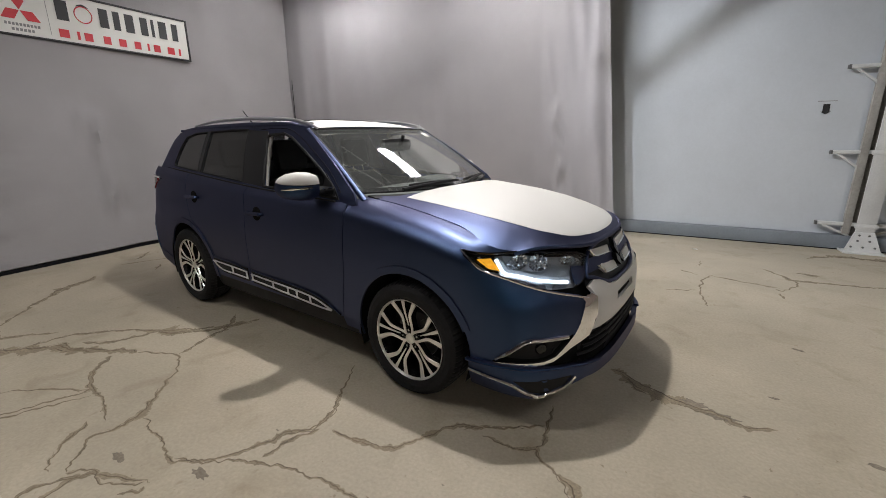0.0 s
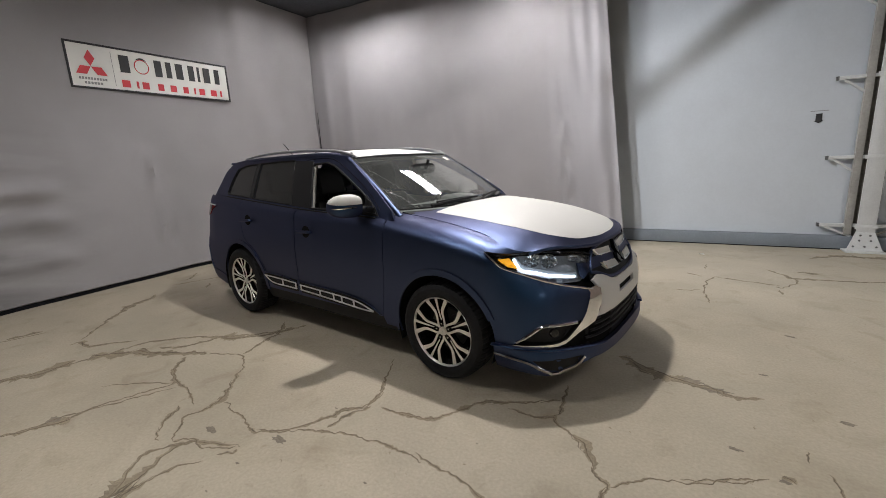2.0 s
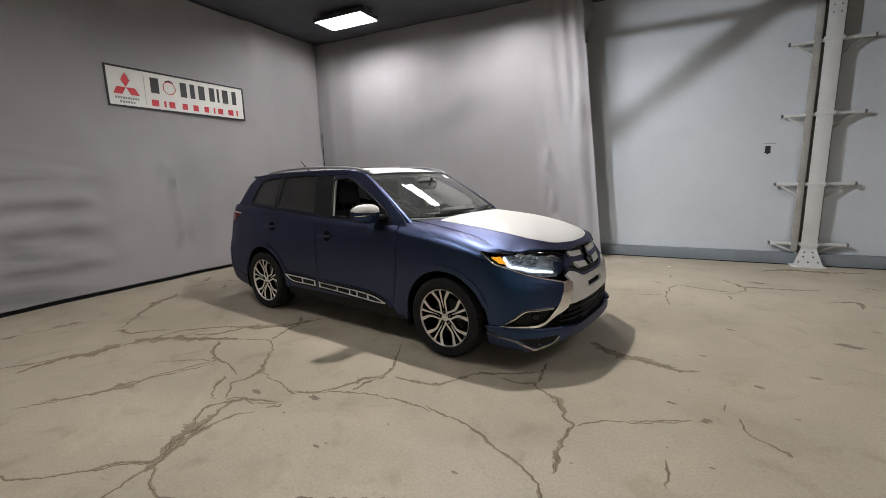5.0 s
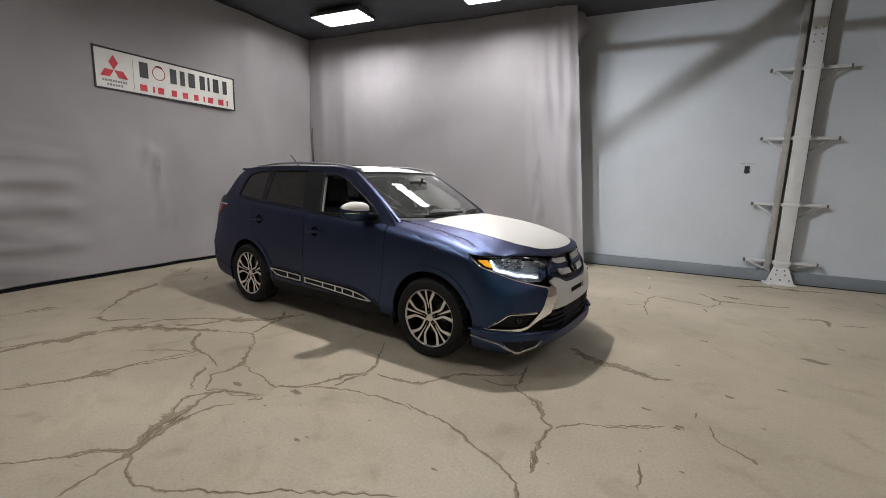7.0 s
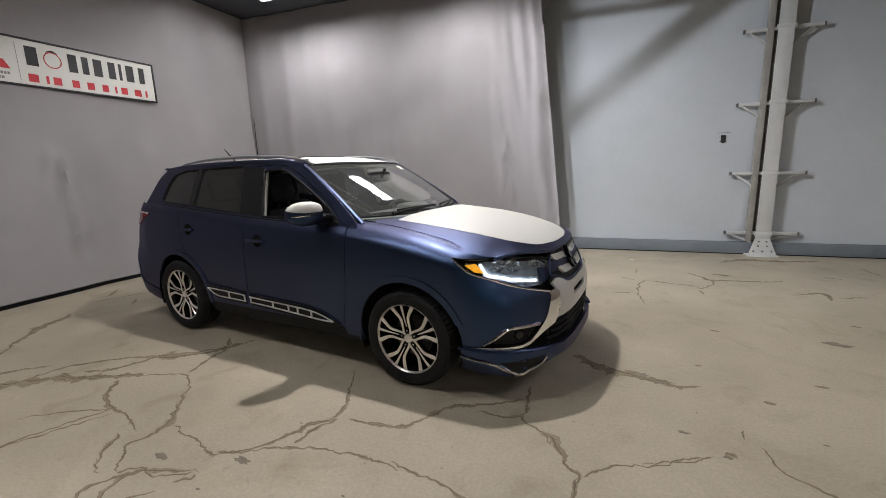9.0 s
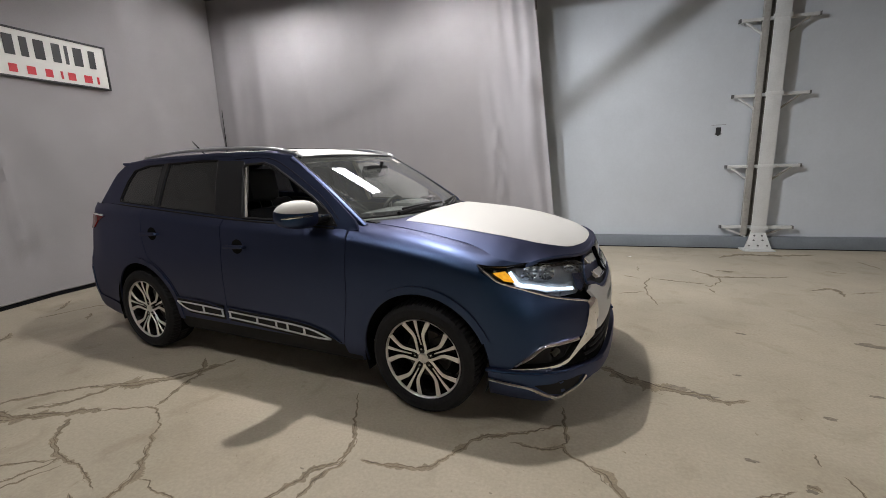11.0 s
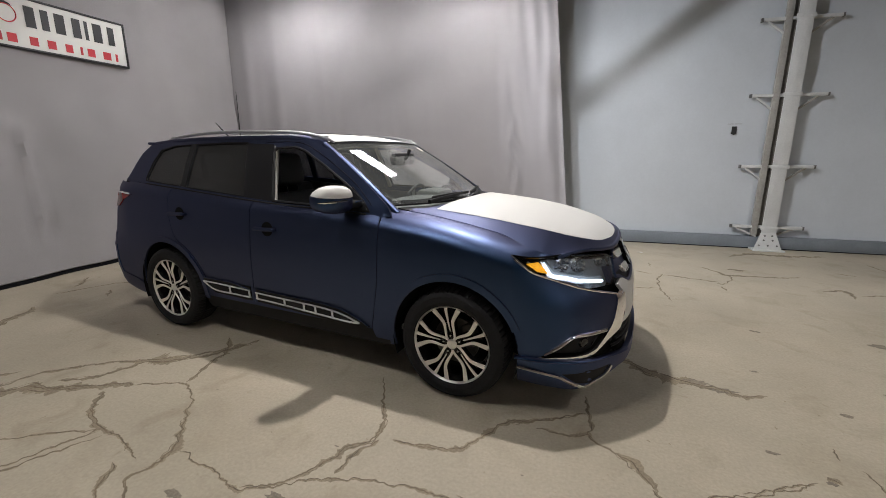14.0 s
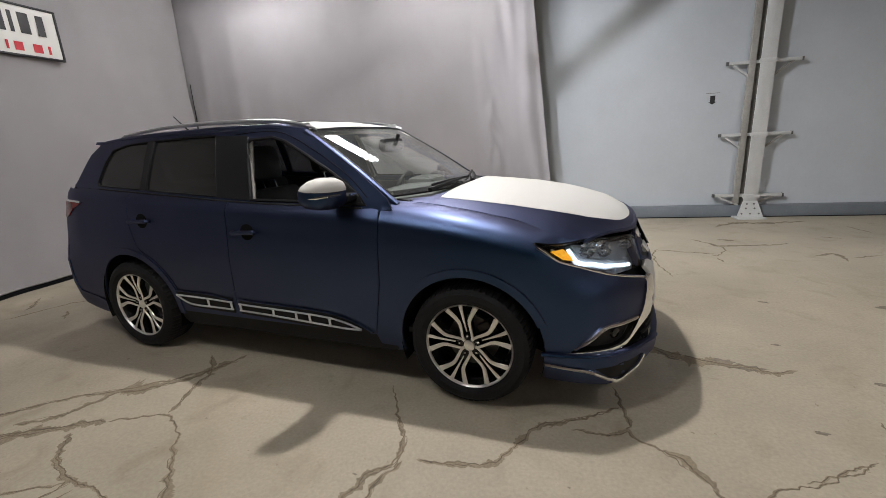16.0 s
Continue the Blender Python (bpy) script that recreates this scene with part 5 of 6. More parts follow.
# windscreen, roof, rear screen
FRAMEW = [(k, 0.0) for k in np.linspace(-1, 1, 13)] + [(1.0, t) for t in np.linspace(0.1, 1, 8)] + [(k, 1.0) for k in np.linspace(0.85, -1, 12)] + [(-1.0, t) for t in np.linspace(0.9, 0.1, 7)]
wind = part("windscreen", patch(screen, [(a * 0.995, b) for a, b in FRAMEW], 0.09, thick=0.005), SCREEN, car, "clear windscreen mirroring a ceiling lamp")
part("frit", patch(screen, [(a * 0.995, b) for a, b in FRAMEW], 0.06, holes=([(-0.965, 0.07), (0.965, 0.07), (0.955, 0.985), (0.2, 0.975), (-0.2, 0.975), (-0.955, 0.985)],), lift=-0.007, thick=0.001), GLOSS, wind)
part("sticker", patch(screen, [(0.70, 0.835), (0.83, 0.835), (0.83, 0.92), (0.70, 0.92)], 0.05, lift=0.002, thick=0.001), WHITE, wind, "small pale sticker")
seal = bmesh.new()
tube(seal, [Vector(screen(a, b)) for a, b in FRAMEW], 0.007, 6, closed=True)
part("seal", seal, TRIM, wind)
front_edge = [(screen(k, 1.0)[0] - 0.012, k * 0.632) for k in np.linspace(-1, 1, 13)]
top_loop = front_edge + [(-1.6, 0.634), (-2.4, 0.632), (-2.8, 0.61), (-3.1, 0.575), (-3.22, 0.54), (-3.24, 0.0), (-3.22, -0.54), (-3.1, -0.575), (-2.8, -0.61), (-2.4, -0.632), (-1.6, -0.634)]
top = part("roof", patch(roof, top_loop, 0.06, thick=0.012), PAINT, car, "blue-edged roof with a white middle")
part("white_middle", patch(roof, [(x, y * 0.965) for x, y in front_edge] + [(-1.16, 0.54), (-1.4, 0.47), (-3.1, 0.42), (-3.1, -0.42), (-1.4, -0.47), (-1.16, -0.54)], 0.06, lift=0.002, thick=0.0015), WHITE, top, "white roof middle")
part("sunroof", patch(roof, [(-1.44, -0.40), (-1.41, 0.0), (-1.44, 0.40), (-1.88, 0.41), (-1.90, 0.0), (-1.88, -0.41)], 0.06, lift=0.008, thick=0.010), GLOSS, top, "dark glass sunroof")
for i, side in enumerate((1, -1)):
    gut = bmesh.new()
    edge_pts = [(-1.10, 0.628), (-1.4, 0.633), (-1.86, 0.636), (-2.47, 0.632), (-2.8, 0.612), (-3.1, 0.578)]
    tube(gut, [Vector(roof(x, -y)) * 1.0 for x, y in edge_pts] if side == 1 else [Vector(roof(x, y)) for x, y in edge_pts], 0.020, 8)
    part("roof_edge", gut, PAINT, top)
    rail = bmesh.new()
    path = spline([(-1.05, 1.582), (-1.13, 1.610), (-1.30, 1.642), (-1.55, 1.660), (-2.0, 1.670), (-2.4, 1.662), (-2.75, 1.640), (-2.92, 1.615)], 6)
    tube(rail, [(x, -side * (0.605 - 0.03 * smooth(2.2, 3.0, -x)), z) for x, z in path], [0.009 + 0.005 * math.sin(math.pi * min(1, max(0, k / (len(path) - 1)))) ** 0.5 for k in range(len(path))], 8, flat=0.95)
    r = part("roof_rail", rail, RAIL, car, "silver roof rail")
    part("rail_foot", boxed(-1.26, -1.10, -side * 0.60 - 0.009, -side * 0.60 + 0.009, 1.59, 1.625, bevel=0.004), RAIL, r)
    part("rail_foot", boxed(-2.88, -2.70, -side * 0.578 - 0.009, -side * 0.578 + 0.009, 1.60, 1.640, bevel=0.004), RAIL, r)


def rear_screen(k, t):
    return -3.44 + 0.22 * t + 0.05 * t * t - 0.10 * (1 - k * k), k * (0.735 - 0.16 * t), 1.16 + 0.40 * t


part("rear_screen", patch(rear_screen, [(-0.98, 0), (0.98, 0), (0.98, 1), (-0.98, 1)], 0.12, thick=0.005), TINTED, car, "dark tinted rear screen")
sp = bmesh.new()
for yy in np.linspace(-0.53, 0.53, 11):
    w = 1 - (yy / 0.6) ** 4
    sp_row = [sp.verts.new(p) for p in ((-3.12, yy, 1.622 - 0.03 * (yy / 0.53) ** 2), (-3.315, yy, 1.612 - 0.012 * (yy / 0.53) ** 2), (-3.33, yy, 1.582), (-3.20, yy, 1.560))]
    if yy > -0.53:
        for k in range(4):
            sp.faces.new((last_row[k], last_row[(k + 1) % 4], sp_row[(k + 1) % 4], sp_row[k]))
    else:
        sp.faces.new(sp_row)
    last_row = sp_row
sp.faces.new(last_row[::-1])
bmesh.ops.recalc_face_normals(sp, faces=sp.faces)
part("spoiler", sp, PAINT, car, "blue roof spoiler")
an = bmesh.new()
tube(an, [(-2.86, 0.0, 1.635), (-2.88, 0.0, 1.66), (-3.05, 0.0, 1.80)], [0.018, 0.008, 0.004], 6)
part("antenna", an, TRIM, car, "short black aerial")


# mirrors
def loft(sections):
    """Closed rings of equal length to one skin."""
    bm = bmesh.new()
    rings = [[bm.verts.new(p) for p in ring] for ring in sections]
    n = len(rings[0])
    for a, b in zip(rings, rings[1:]):
        for k in range(n):
            bm.faces.new((a[k], a[(k + 1) % n], b[(k + 1) % n], b[k]))
    bm.faces.new(rings[0][::-1])
    bm.faces.new(rings[-1])
    bmesh.ops.recalc_face_normals(bm, faces=bm.faces)
    return bm


def mirror_ring(y, x0, x1, z0, z1, n=20):
    out = []
    for k in range(n):
        a = 2 * math.pi * k / n
        c, s = math.cos(a), math.sin(a)
        c = math.copysign(abs(c) ** 0.7, c)
        s = math.copysign(abs(s) ** 0.75, s)
        out.append(((x0 + x1) / 2 + c * (x1 - x0) / 2, y, (z0 + z1) / 2 + s * (z1 - z0) / 2))
    return out


MIR = [(-0.915, -0.78, -0.70, 1.165, 1.275), (-0.93, -0.80, -0.66, 1.148, 1.292), (-0.97, -0.81, -0.645, 1.138, 1.308), (-1.03, -0.815, -0.648, 1.138, 1.312), (-1.08, -0.815, -0.665, 1.148, 1.302), (-1.112, -0.81, -0.69, 1.160, 1.284), (-1.13, -0.803, -0.715, 1.180, 1.262), (-1.139, -0.79, -0.745, 1.200, 1.24)]
for i, side in enumerate((1, -1)):
    rings = [mirror_ring(*m) for m in MIR]
    whole = loft(rings)
    lowb = whole.copy()
    cut = bmesh.ops.bisect_plane(lowb, geom=lowb.verts[:] + lowb.edges[:] + lowb.faces[:], plane_co=(-0.75, 0, 1.247), plane_no=(0.15, 0, 1), clear_outer=True)
    bmesh.ops.holes_fill(lowb, edges=[e for e in lowb.edges if e.is_boundary])
    cut = bmesh.ops.bisect_plane(whole, geom=whole.verts[:] + whole.edges[:] + whole.faces[:], plane_co=(-0.75, 0, 1.251), plane_no=(0.15, 0, 1), clear_inner=True)
    bmesh.ops.holes_fill(whole, edges=[e for e in whole.edges if e.is_boundary])
    for half in (lowb, whole):
        for v in half.verts:
            v.co.y = -0.915 + (v.co.y + 0.915) * 0.97
            v.co.x = -0.722 + (v.co.x + 0.735) * 0.80
            v.co.x -= 0.30 * (-0.93 - v.co.y)
    for v in whole.verts:
        v.co = v.co + (v.co - Vector((-0.75, -1.02, 1.22))) * 0.015
    if side == -1:
        a, b = mirrored(lowb), mirrored(whole)
        lowb.free(), whole.free()
        lowb, whole = a, b
    mir = part("door_mirror", lowb, PAINT, car, "blue door mirror with a white cap", matrix=pose(0, 0, 0) if side == 1 else pose(-0.05, -0.045, -0.02))
    part("mirror_cap", whole, WHITE, mir, "white mirror cap")
    part("mirror_glass", boxed(-0.808, -0.801, min(-side * 0.96, -side * 1.08), max(-side * 0.96, -side * 1.08), 1.165, 1.282, m=Matrix.Translation((-0.81, -side * 0.93, 0)) @ Matrix.Rotation(side * 0.18, 4, "Z") @ Matrix.Translation((0.81, side * 0.93, 0))), CHROME, mir)
    arm = boxed(-0.80, -0.67, min(-side * 0.79, -side * 0.95), max(-side * 0.79, -side * 0.95), 1.160, 1.205, bevel=0.016)
    part("mirror_arm", arm, TRIM, mir)
    ind = bmesh.new()
    tube(ind, [(-0.667, -side * 0.98, 1.218), (-0.681, -side * 1.02, 1.218), (-0.703, -side * 1.062, 1.217), (-0.735, -side * 1.098, 1.215), (-0.772, -side * 1.120, 1.213)], 0.008, 6)
    part("indicator", ind, CHROME, mir, "clear indicator strip")
    tip = bmesh.new()
    tube(tip, [(-0.655, -side * 0.905, 1.205), (-0.66, -side * 0.84, 1.205)], 0.007, 6)
    part("mirror_arm_strip", tip, CHROME, mir)

# cowl and wipers
cowl = patch(lambda k, t: (screen(k, 0)[0] + 0.015 + t * 0.075, k * 0.72, screen(k, 0)[2] - 0.018 - 0.012 * t), [(-1, 0), (1, 0), (1, 1), (-1, 1)], 0.1, thick=0.01)
cw = part("cowl", cowl, TRIM, car, "black cowl under the windscreen")
for base, tipk, tt in ((-0.70, 0.0, 0.055), (0.06, 0.70, 0.05)):
    b = bmesh.new()
    p0 = Vector(screen(base, 0.0)) + Vector((0.035, 0, 0.012))
    p1 = Vector(screen(tipk, tt)) + Vector((0.016, 0, 0.014))
    tube(b, [p0, p0.lerp(p1, 0.3) + Vector((0.016, 0, 0.008)), p0.lerp(p1, 0.7) + Vector((0.014, 0, 0.006)), p1], [0.016, 0.012, 0.010, 0.007], 6)
    w = part("wiper", b, TRIM, car, "black wiper arm")
    bl = bmesh.new()
    q0 = Vector(screen(base + 0.12, 0.05)) + Vector((0.012, 0, 0.012))
    tube(bl, [q0, q0.lerp(p1, 0.5) + Vector((0.006, 0, 0.006)), p1 + (p1 - q0) * 0.08], 0.009, 6)
    part("wiper_blade", bl, TRIM, w)


# wheels
def make_wheel():
    root = new("wheel")
    root.parent = car
    R, W = 0.352, 0.225

    def tread(i, j):
        return -0.006 if (i % 4 == 0 and j in (5, 6, 7, 10, 11, 14)) else -0.003 if (i % 4 == 0 and j == 4) else 0.0
    tyre = [(0.250, 0.02), (0.256, 0.002), (0.282, -0.008), (0.315, -0.006), (0.340, 0.010), (0.3495, 0.03), (R, 0.055), (R, 0.07), (R - 0.007, 0.073), (R - 0.007, 0.08), (R, 0.083), (R, 0.14), (R - 0.007, 0.145), (R - 0.007, 0.152), (R, 0.155),
            (0.3495, 0.195), (0.340, 0.215), (0.30, 0.23), (0.24, 0.215)]
    part("tyre", revolve(bmesh.new(), tyre, 256, bumps=tread), RUBBER, root, "black road tyre", smooth_to=20)
    rim = [(0.238, 0.05), (0.242, 0.018), (0.245, 0.009), (0.250, 0.005), (0.2535, 0.008), (0.2545, 0.03)]
    part("rim_edge", revolve(bmesh.new(), rim, 72), SILVER, root)
    part("barrel", revolve(bmesh.new(), [(0.242, 0.02), (0.228, 0.06), (0.217, 0.16), (0.22, 0.2)], 48), RIM_BLACK, root)
    part("brake_disc", revolve(bmesh.new(), [(0.05, 0.10), (0.15, 0.10), (0.15, 0.125), (0.05, 0.125)], 40), BRAKE, root)
    part("caliper", boxed(0.07, 0.155, 0.075, 0.14, -0.075, 0.075, bevel=0.015, m=Matrix.Rotation(radians(-20), 4, "Y")), BRAKE, root)
    part("backing", revolve(bmesh.new(), [(0.001, 0.15), (0.21, 0.15), (0.21, 0.152), (0.001, 0.152)], 40), INNER, root)

    def spoke(bm, pts, wide, y0, y1):
        """A flat bar through polar points (radius, degrees, depth)."""
        pl = [(r * 1.06 * math.cos(radians(a)), r * 1.06 * math.sin(radians(a)), d) for r, a, d in pts]
        rows = []
        for i, (x, z, d) in enumerate(pl):
            a, b = pl[max(0, i - 1)], pl[min(len(pl) - 1, i + 1)]
            L = math.hypot(b[0] - a[0], b[1] - a[1])
            nx, nz = -(b[1] - a[1]) / L, (b[0] - a[0]) / L
            w = wide[i]
            rows.append([bm.verts.new((x + nx * w, d + y0, z + nz * w)), bm.verts.new((x - nx * w, d + y0, z - nz * w)),
                         bm.verts.new((x - nx * w * 1.25, d + y1, z - nz * w * 1.25)), bm.verts.new((x + nx * w * 1.25, d + y1, z + nz * w * 1.25))])
        for a, b in zip(rows, rows[1:]):
            for k in range(4):
                bm.faces.new((a[k], a[(k + 1) % 4], b[(k + 1) % 4], b[k]))
        bm.faces.new(rows[0][::-1])
        bm.faces.new(rows[-1])
    for n in range(5):
        mid = 90 + 72 * n
        for side in (-1, 1):
            outer, web = bmesh.new(), bmesh.new()
            a = [(0.034, mid + side * 36, 0.025), (0.050, mid + side * 31, 0.025), (0.070, mid + side * 23, 0.025), (0.095, mid + side * 16, 0.024), (0.125, mid + side * 12.2, 0.021), (0.145, mid + side * 12.2, 0.018), (0.165, mid + side * 14.2, 0.016), (0.195, mid + side * 17.6, 0.014), (0.228, mid + side * 20.5, 0.012)]
            wide = [0.0075, 0.0070, 0.0075, 0.0080, 0.0090, 0.0100, 0.0108, 0.0125, 0.0145]
            wide = [w * 0.9 for w in wide]
            spoke(outer, a, wide, 0.0, 0.004)
            spoke(web, [(r, g, d + 0.0045) for r, g, d in a], [w + 0.0008 for w in wide], 0.0, 0.04)
            for bm, m, nm in ((outer, SILVER, "spoke"), (web, RIM_BLACK, "spoke_web")):
                bmesh.ops.recalc_face_normals(bm, faces=bm.faces)
                part(nm, bm, m, root, smooth_to=25)
        b = [(0.078, mid, 0.032), (0.11, mid, 0.026), (0.15, mid, 0.019), (0.19, mid, 0.014), (0.228, mid, 0.012)]
        thin = [0.0028, 0.0037, 0.0053, 0.0073, 0.0095]
        inner_bar, web2 = bmesh.new(), bmesh.new()
        spoke(inner_bar, b, thin, 0.0, 0.004)
        spoke(web2, [(r, g, d + 0.0045) for r, g, d in b], [w + 0.0008 for w in thin], 0.0, 0.04)
        for bm, m, nm in ((inner_bar, SILVER, "spoke"), (web2, RIM_BLACK, "spoke_web")):
            bmesh.ops.recalc_face_normals(bm, faces=bm.faces)
            part(nm, bm, m, root, smooth_to=25)
    part("hub", revolve(bmesh.new(), [(0.001, 0.031), (0.05, 0.033), (0.062, 0.038), (0.066, 0.06)], 40), RIM_BLACK, root)
    part("centre_cap", revolve(bmesh.new(), [(0.001, 0.0205), (0.022, 0.021), (0.031, 0.024), (0.033, 0.034)], 32), SILVER, root)
    for n in range(5):
        a = radians(90 + 72 * n)
        nut = revolve(bmesh.new(), [(0.001, 0.004), (0.006, 0.005), (0.0085, 0.009), (0.0085, 0.03)], 6)
        part("wheel_nut", nut, CHROME, root, matrix=pose(0.057 * math.cos(a), 0.02, 0.057 * math.sin(a)))
    return root


def copy_wheel(src, m):
    twin = copy_thing(src, m)
    return twin


wheel = make_wheel()
wheel.matrix_basis = pose(0, -0.908, AXLE, 0, -9, 0)
copy_wheel(wheel, pose(-2.67, -0.908, AXLE, 0, -5, 0))
copy_wheel(wheel, pose(0, 0.908, AXLE, 0, 20, 180))
copy_wheel(wheel, pose(-2.67, 0.908, AXLE, 0, 50, 180))


# cabin
def seat(x, y, w):
    root = new("seat")
    root.parent = car
    part("cushion", boxed(x - 0.25, x + 0.27, y - w / 2, y + w / 2, 0.58, 0.74, bevel=0.05), SEAT, root)
    back = boxed(-0.075, 0.075, -w / 2, w / 2, 0.0, 0.53, bevel=0.055, m=Matrix.Translation((x - 0.24, y, 0.68)) @ Matrix.Rotation(radians(-17), 4, "Y"))
    part("backrest", back, SEAT, root)
    head = boxed(-0.055, 0.055, -0.15, 0.15, 0.0, 0.265, bevel=0.05, m=Matrix.Translation((x - 0.42, y, 1.24)) @ Matrix.Rotation(radians(-10), 4, "Y"))
    part("headrest", head, SEAT, root)
    for d in (-0.06, 0.06):
        part("headrest_post", tube(bmesh.new(), [(x - 0.38, y + d, 1.15), (x - 0.415, y + d, 1.26)], 0.006, 6), CHROME, root)
    return root


for sx, sy, sw in ((-1.31, -0.37, 0.50), (-1.31, 0.37, 0.50), (-2.12, -0.40, 0.55), (-2.12, 0.40, 0.55)):
    seat(sx, sy, sw)
part("cabin_floor", boxed(-3.2, -0.35, -0.78, 0.78, 0.34, 0.37), CABIN, car)
part("cargo_wall", boxed(-2.72, -2.62, -0.66, 0.66, 0.5, 1.28, bevel=0.02), CABIN, car)
part("console", boxed(-1.5, -0.55, -0.12, 0.12, 0.38, 0.80, bevel=0.04), CABIN, car)
dash = patch(lambda x, y: (x, y, 1.135 + 0.02 * math.sin((x + 1.0) * 3) - 0.04 * (y / 0.75) ** 2), [(-0.22, -0.45), (-0.18, 0), (-0.22, 0.45), (-0.48, 0.72), (-0.78, 0.74), (-0.84, 0.0), (-0.78, -0.74), (-0.48, -0.72)], 0.07, thick=0.03)
part("dashboard", dash, CABIN, car, "dark grey dashboard")
part("dashboard_front", boxed(-0.83, -0.5, -0.74, 0.74, 0.62, 1.105, bevel=0.06), CABIN, car)
part("instrument_hood", boxed(-0.86, -0.62, 0.22, 0.55, 1.08, 1.185, bevel=0.045), CABIN, car)
sw = bmesh.new()
tilt = Matrix.Translation((-0.97, 0.37, 1.045)) @ Matrix.Rotation(radians(-66), 4, "Y")
tube(sw, [tilt @ Vector((0.185 * math.cos(q), 0.185 * math.sin(q), 0)) for q in np.linspace(0, 2 * math.pi, 41)[:-1]], 0.015, 8, closed=True)
wheel_ring = part("steering_wheel", sw, SEAT, car, "black steering wheel")
part("wheel_boss", boxed(-0.07, 0.07, -0.08, 0.08, -0.035, 0.015, bevel=0.02, m=tilt), CABIN, wheel_ring)
for q in (90, 210, 330):
    part("wheel_spoke", tube(bmesh.new(), [tilt @ Vector((0.06 * math.cos(radians(q)), 0.06 * math.sin(radians(q)), -0.01)), tilt @ Vector((0.18 * math.cos(radians(q)), 0.18 * math.sin(radians(q)), 0))], 0.014, 6), RAIL, wheel_ring)
mi = loft([mirror_ring(y - 0.05, -0.84, -0.79, 1.455 - h, 1.455 + h, 12) for y, h in ((-0.155, 0.025), (-0.145, 0.044), (-0.08, 0.05), (0.08, 0.05), (0.145, 0.044), (0.155, 0.025))])
rv = part("inside_mirror", mi, TRIM, car, "dark inside mirror")
part("inside_mirror_stem", tube(bmesh.new(), [(-0.80, 0, 1.48), (-0.78, 0, 1.53)], 0.014, 6), TRIM, rv)
for side in (1, -1):
    card = patch(lambda x, z: (x, -side * (0.80 - 0.10 * (z - 0.4)), z), [(-0.55, 0.4), (-2.5, 0.4), (-2.5, 1.19), (-1.5, 1.12), (-0.6, 1.10)], 0.15, thick=0.012)
    part("door_lining", card, CABIN, car)
part("headlining", patch(lambda x, y: (x, y, roof(x, y)[2] - 0.045), [(-1.06, -0.56), (-0.99, 0), (-1.06, 0.56), (-3.05, 0.5), (-3.05, -0.5)], 0.12, thick=0.006), LINER, car)


# each crack: points with the half width of its dirt
crack([(-4.35, 0.41, 0.036), (-4.18, 0.51, 0.055), (-4.06, 0.65, 0.06), (-3.86, 0.76, 0.052), (-3.66, 0.88, 0.034), (-3.53, 0.96, 0.026), (-3.45, 1.0, 0.008)], 1)
crack([(-3.98, 0.82, 0.015), (-3.81, 0.95, 0.018), (-3.74, 1.11, 0.02), (-3.72, 1.25, 0.039), (-3.6, 1.31, 0.048), (-3.47, 1.41, 0.03), (-3.38, 1.52, 0.026), (-3.32, 1.68, 0.027), (-3.25, 1.86, 0.017)], 2)
crack([(-3.17, 1.17, 0.011), (-3.23, 1.33, 0.009), (-3.28, 1.5, 0.019), (-3.34, 1.63, 0.017), (-3.52, 1.79, 0.012)], 3)
crack([(-3.45, 1.0, 0.008), (-3.25, 1.11, 0.006), (-3.1, 1.14, 0.004), (-2.93, 1.05, 0.004), (-2.78, 0.9, 0.01), (-2.68, 0.81, 0.019), (-2.63, 0.75, 0.019), (-2.59, 0.67, 0.012), (-2.57, 0.59, 0.008), (-2.61, 0.51, 0.006), (-2.5, 0.41, 0.004), (-2.39, 0.34, 0.003)], 4)
crack([(-4.82, 0.37, 0.012), (-4.8, 0.46, 0.02), (-4.63, 0.47, 0.018), (-4.49, 0.62, 0.019), (-4.36, 0.77, 0.007)], 5)
crack([(-4.87, 0.48, 0.009), (-5.14, 0.67, 0.012), (-5.44, 0.91, 0.025), (-5.69, 1.16, 0.051), (-5.78, 1.36, 0.027), (-5.91, 1.47, 0.01)], 6)
crack([(-3.23, 0.03, 0.015), (-3.26, 0.14, 0.008), (-3.24, 0.27, 0.006), (-3.19, 0.44, 0.006), (-3.13, 0.6, 0.009), (-3.14, 0.65, 0.017)], 7)
crack([(-3.55, 0.87, 0.029), (-3.46, 0.77, 0.016), (-3.32, 0.69, 0.012), (-3.13, 0.65, 0.013), (-2.96, 0.64, 0.006), (-2.81, 0.61, 0.006), (-2.7, 0.58, 0.005)], 8)
crack([(-2.78, 0.52, 0.004), (-2.69, 0.44, 0.018), (-2.62, 0.36, 0.007), (-2.55, 0.31, 0.003), (-2.46, 0.29, 0.002)], 9)
crack([(-2.39, 0.34, 0.006), (-2.34, 0.38, 0.005), (-2.28, 0.42, 0.005), (-2.2, 0.41, 0.005), (-2.08, 0.47, 0.004), (-2.03, 0.53, 0.006)], 10)
crack([(-2.05, 0.44, 0.006), (-1.98, 0.48, 0.008), (-1.99, 0.52, 0.007)], 11)
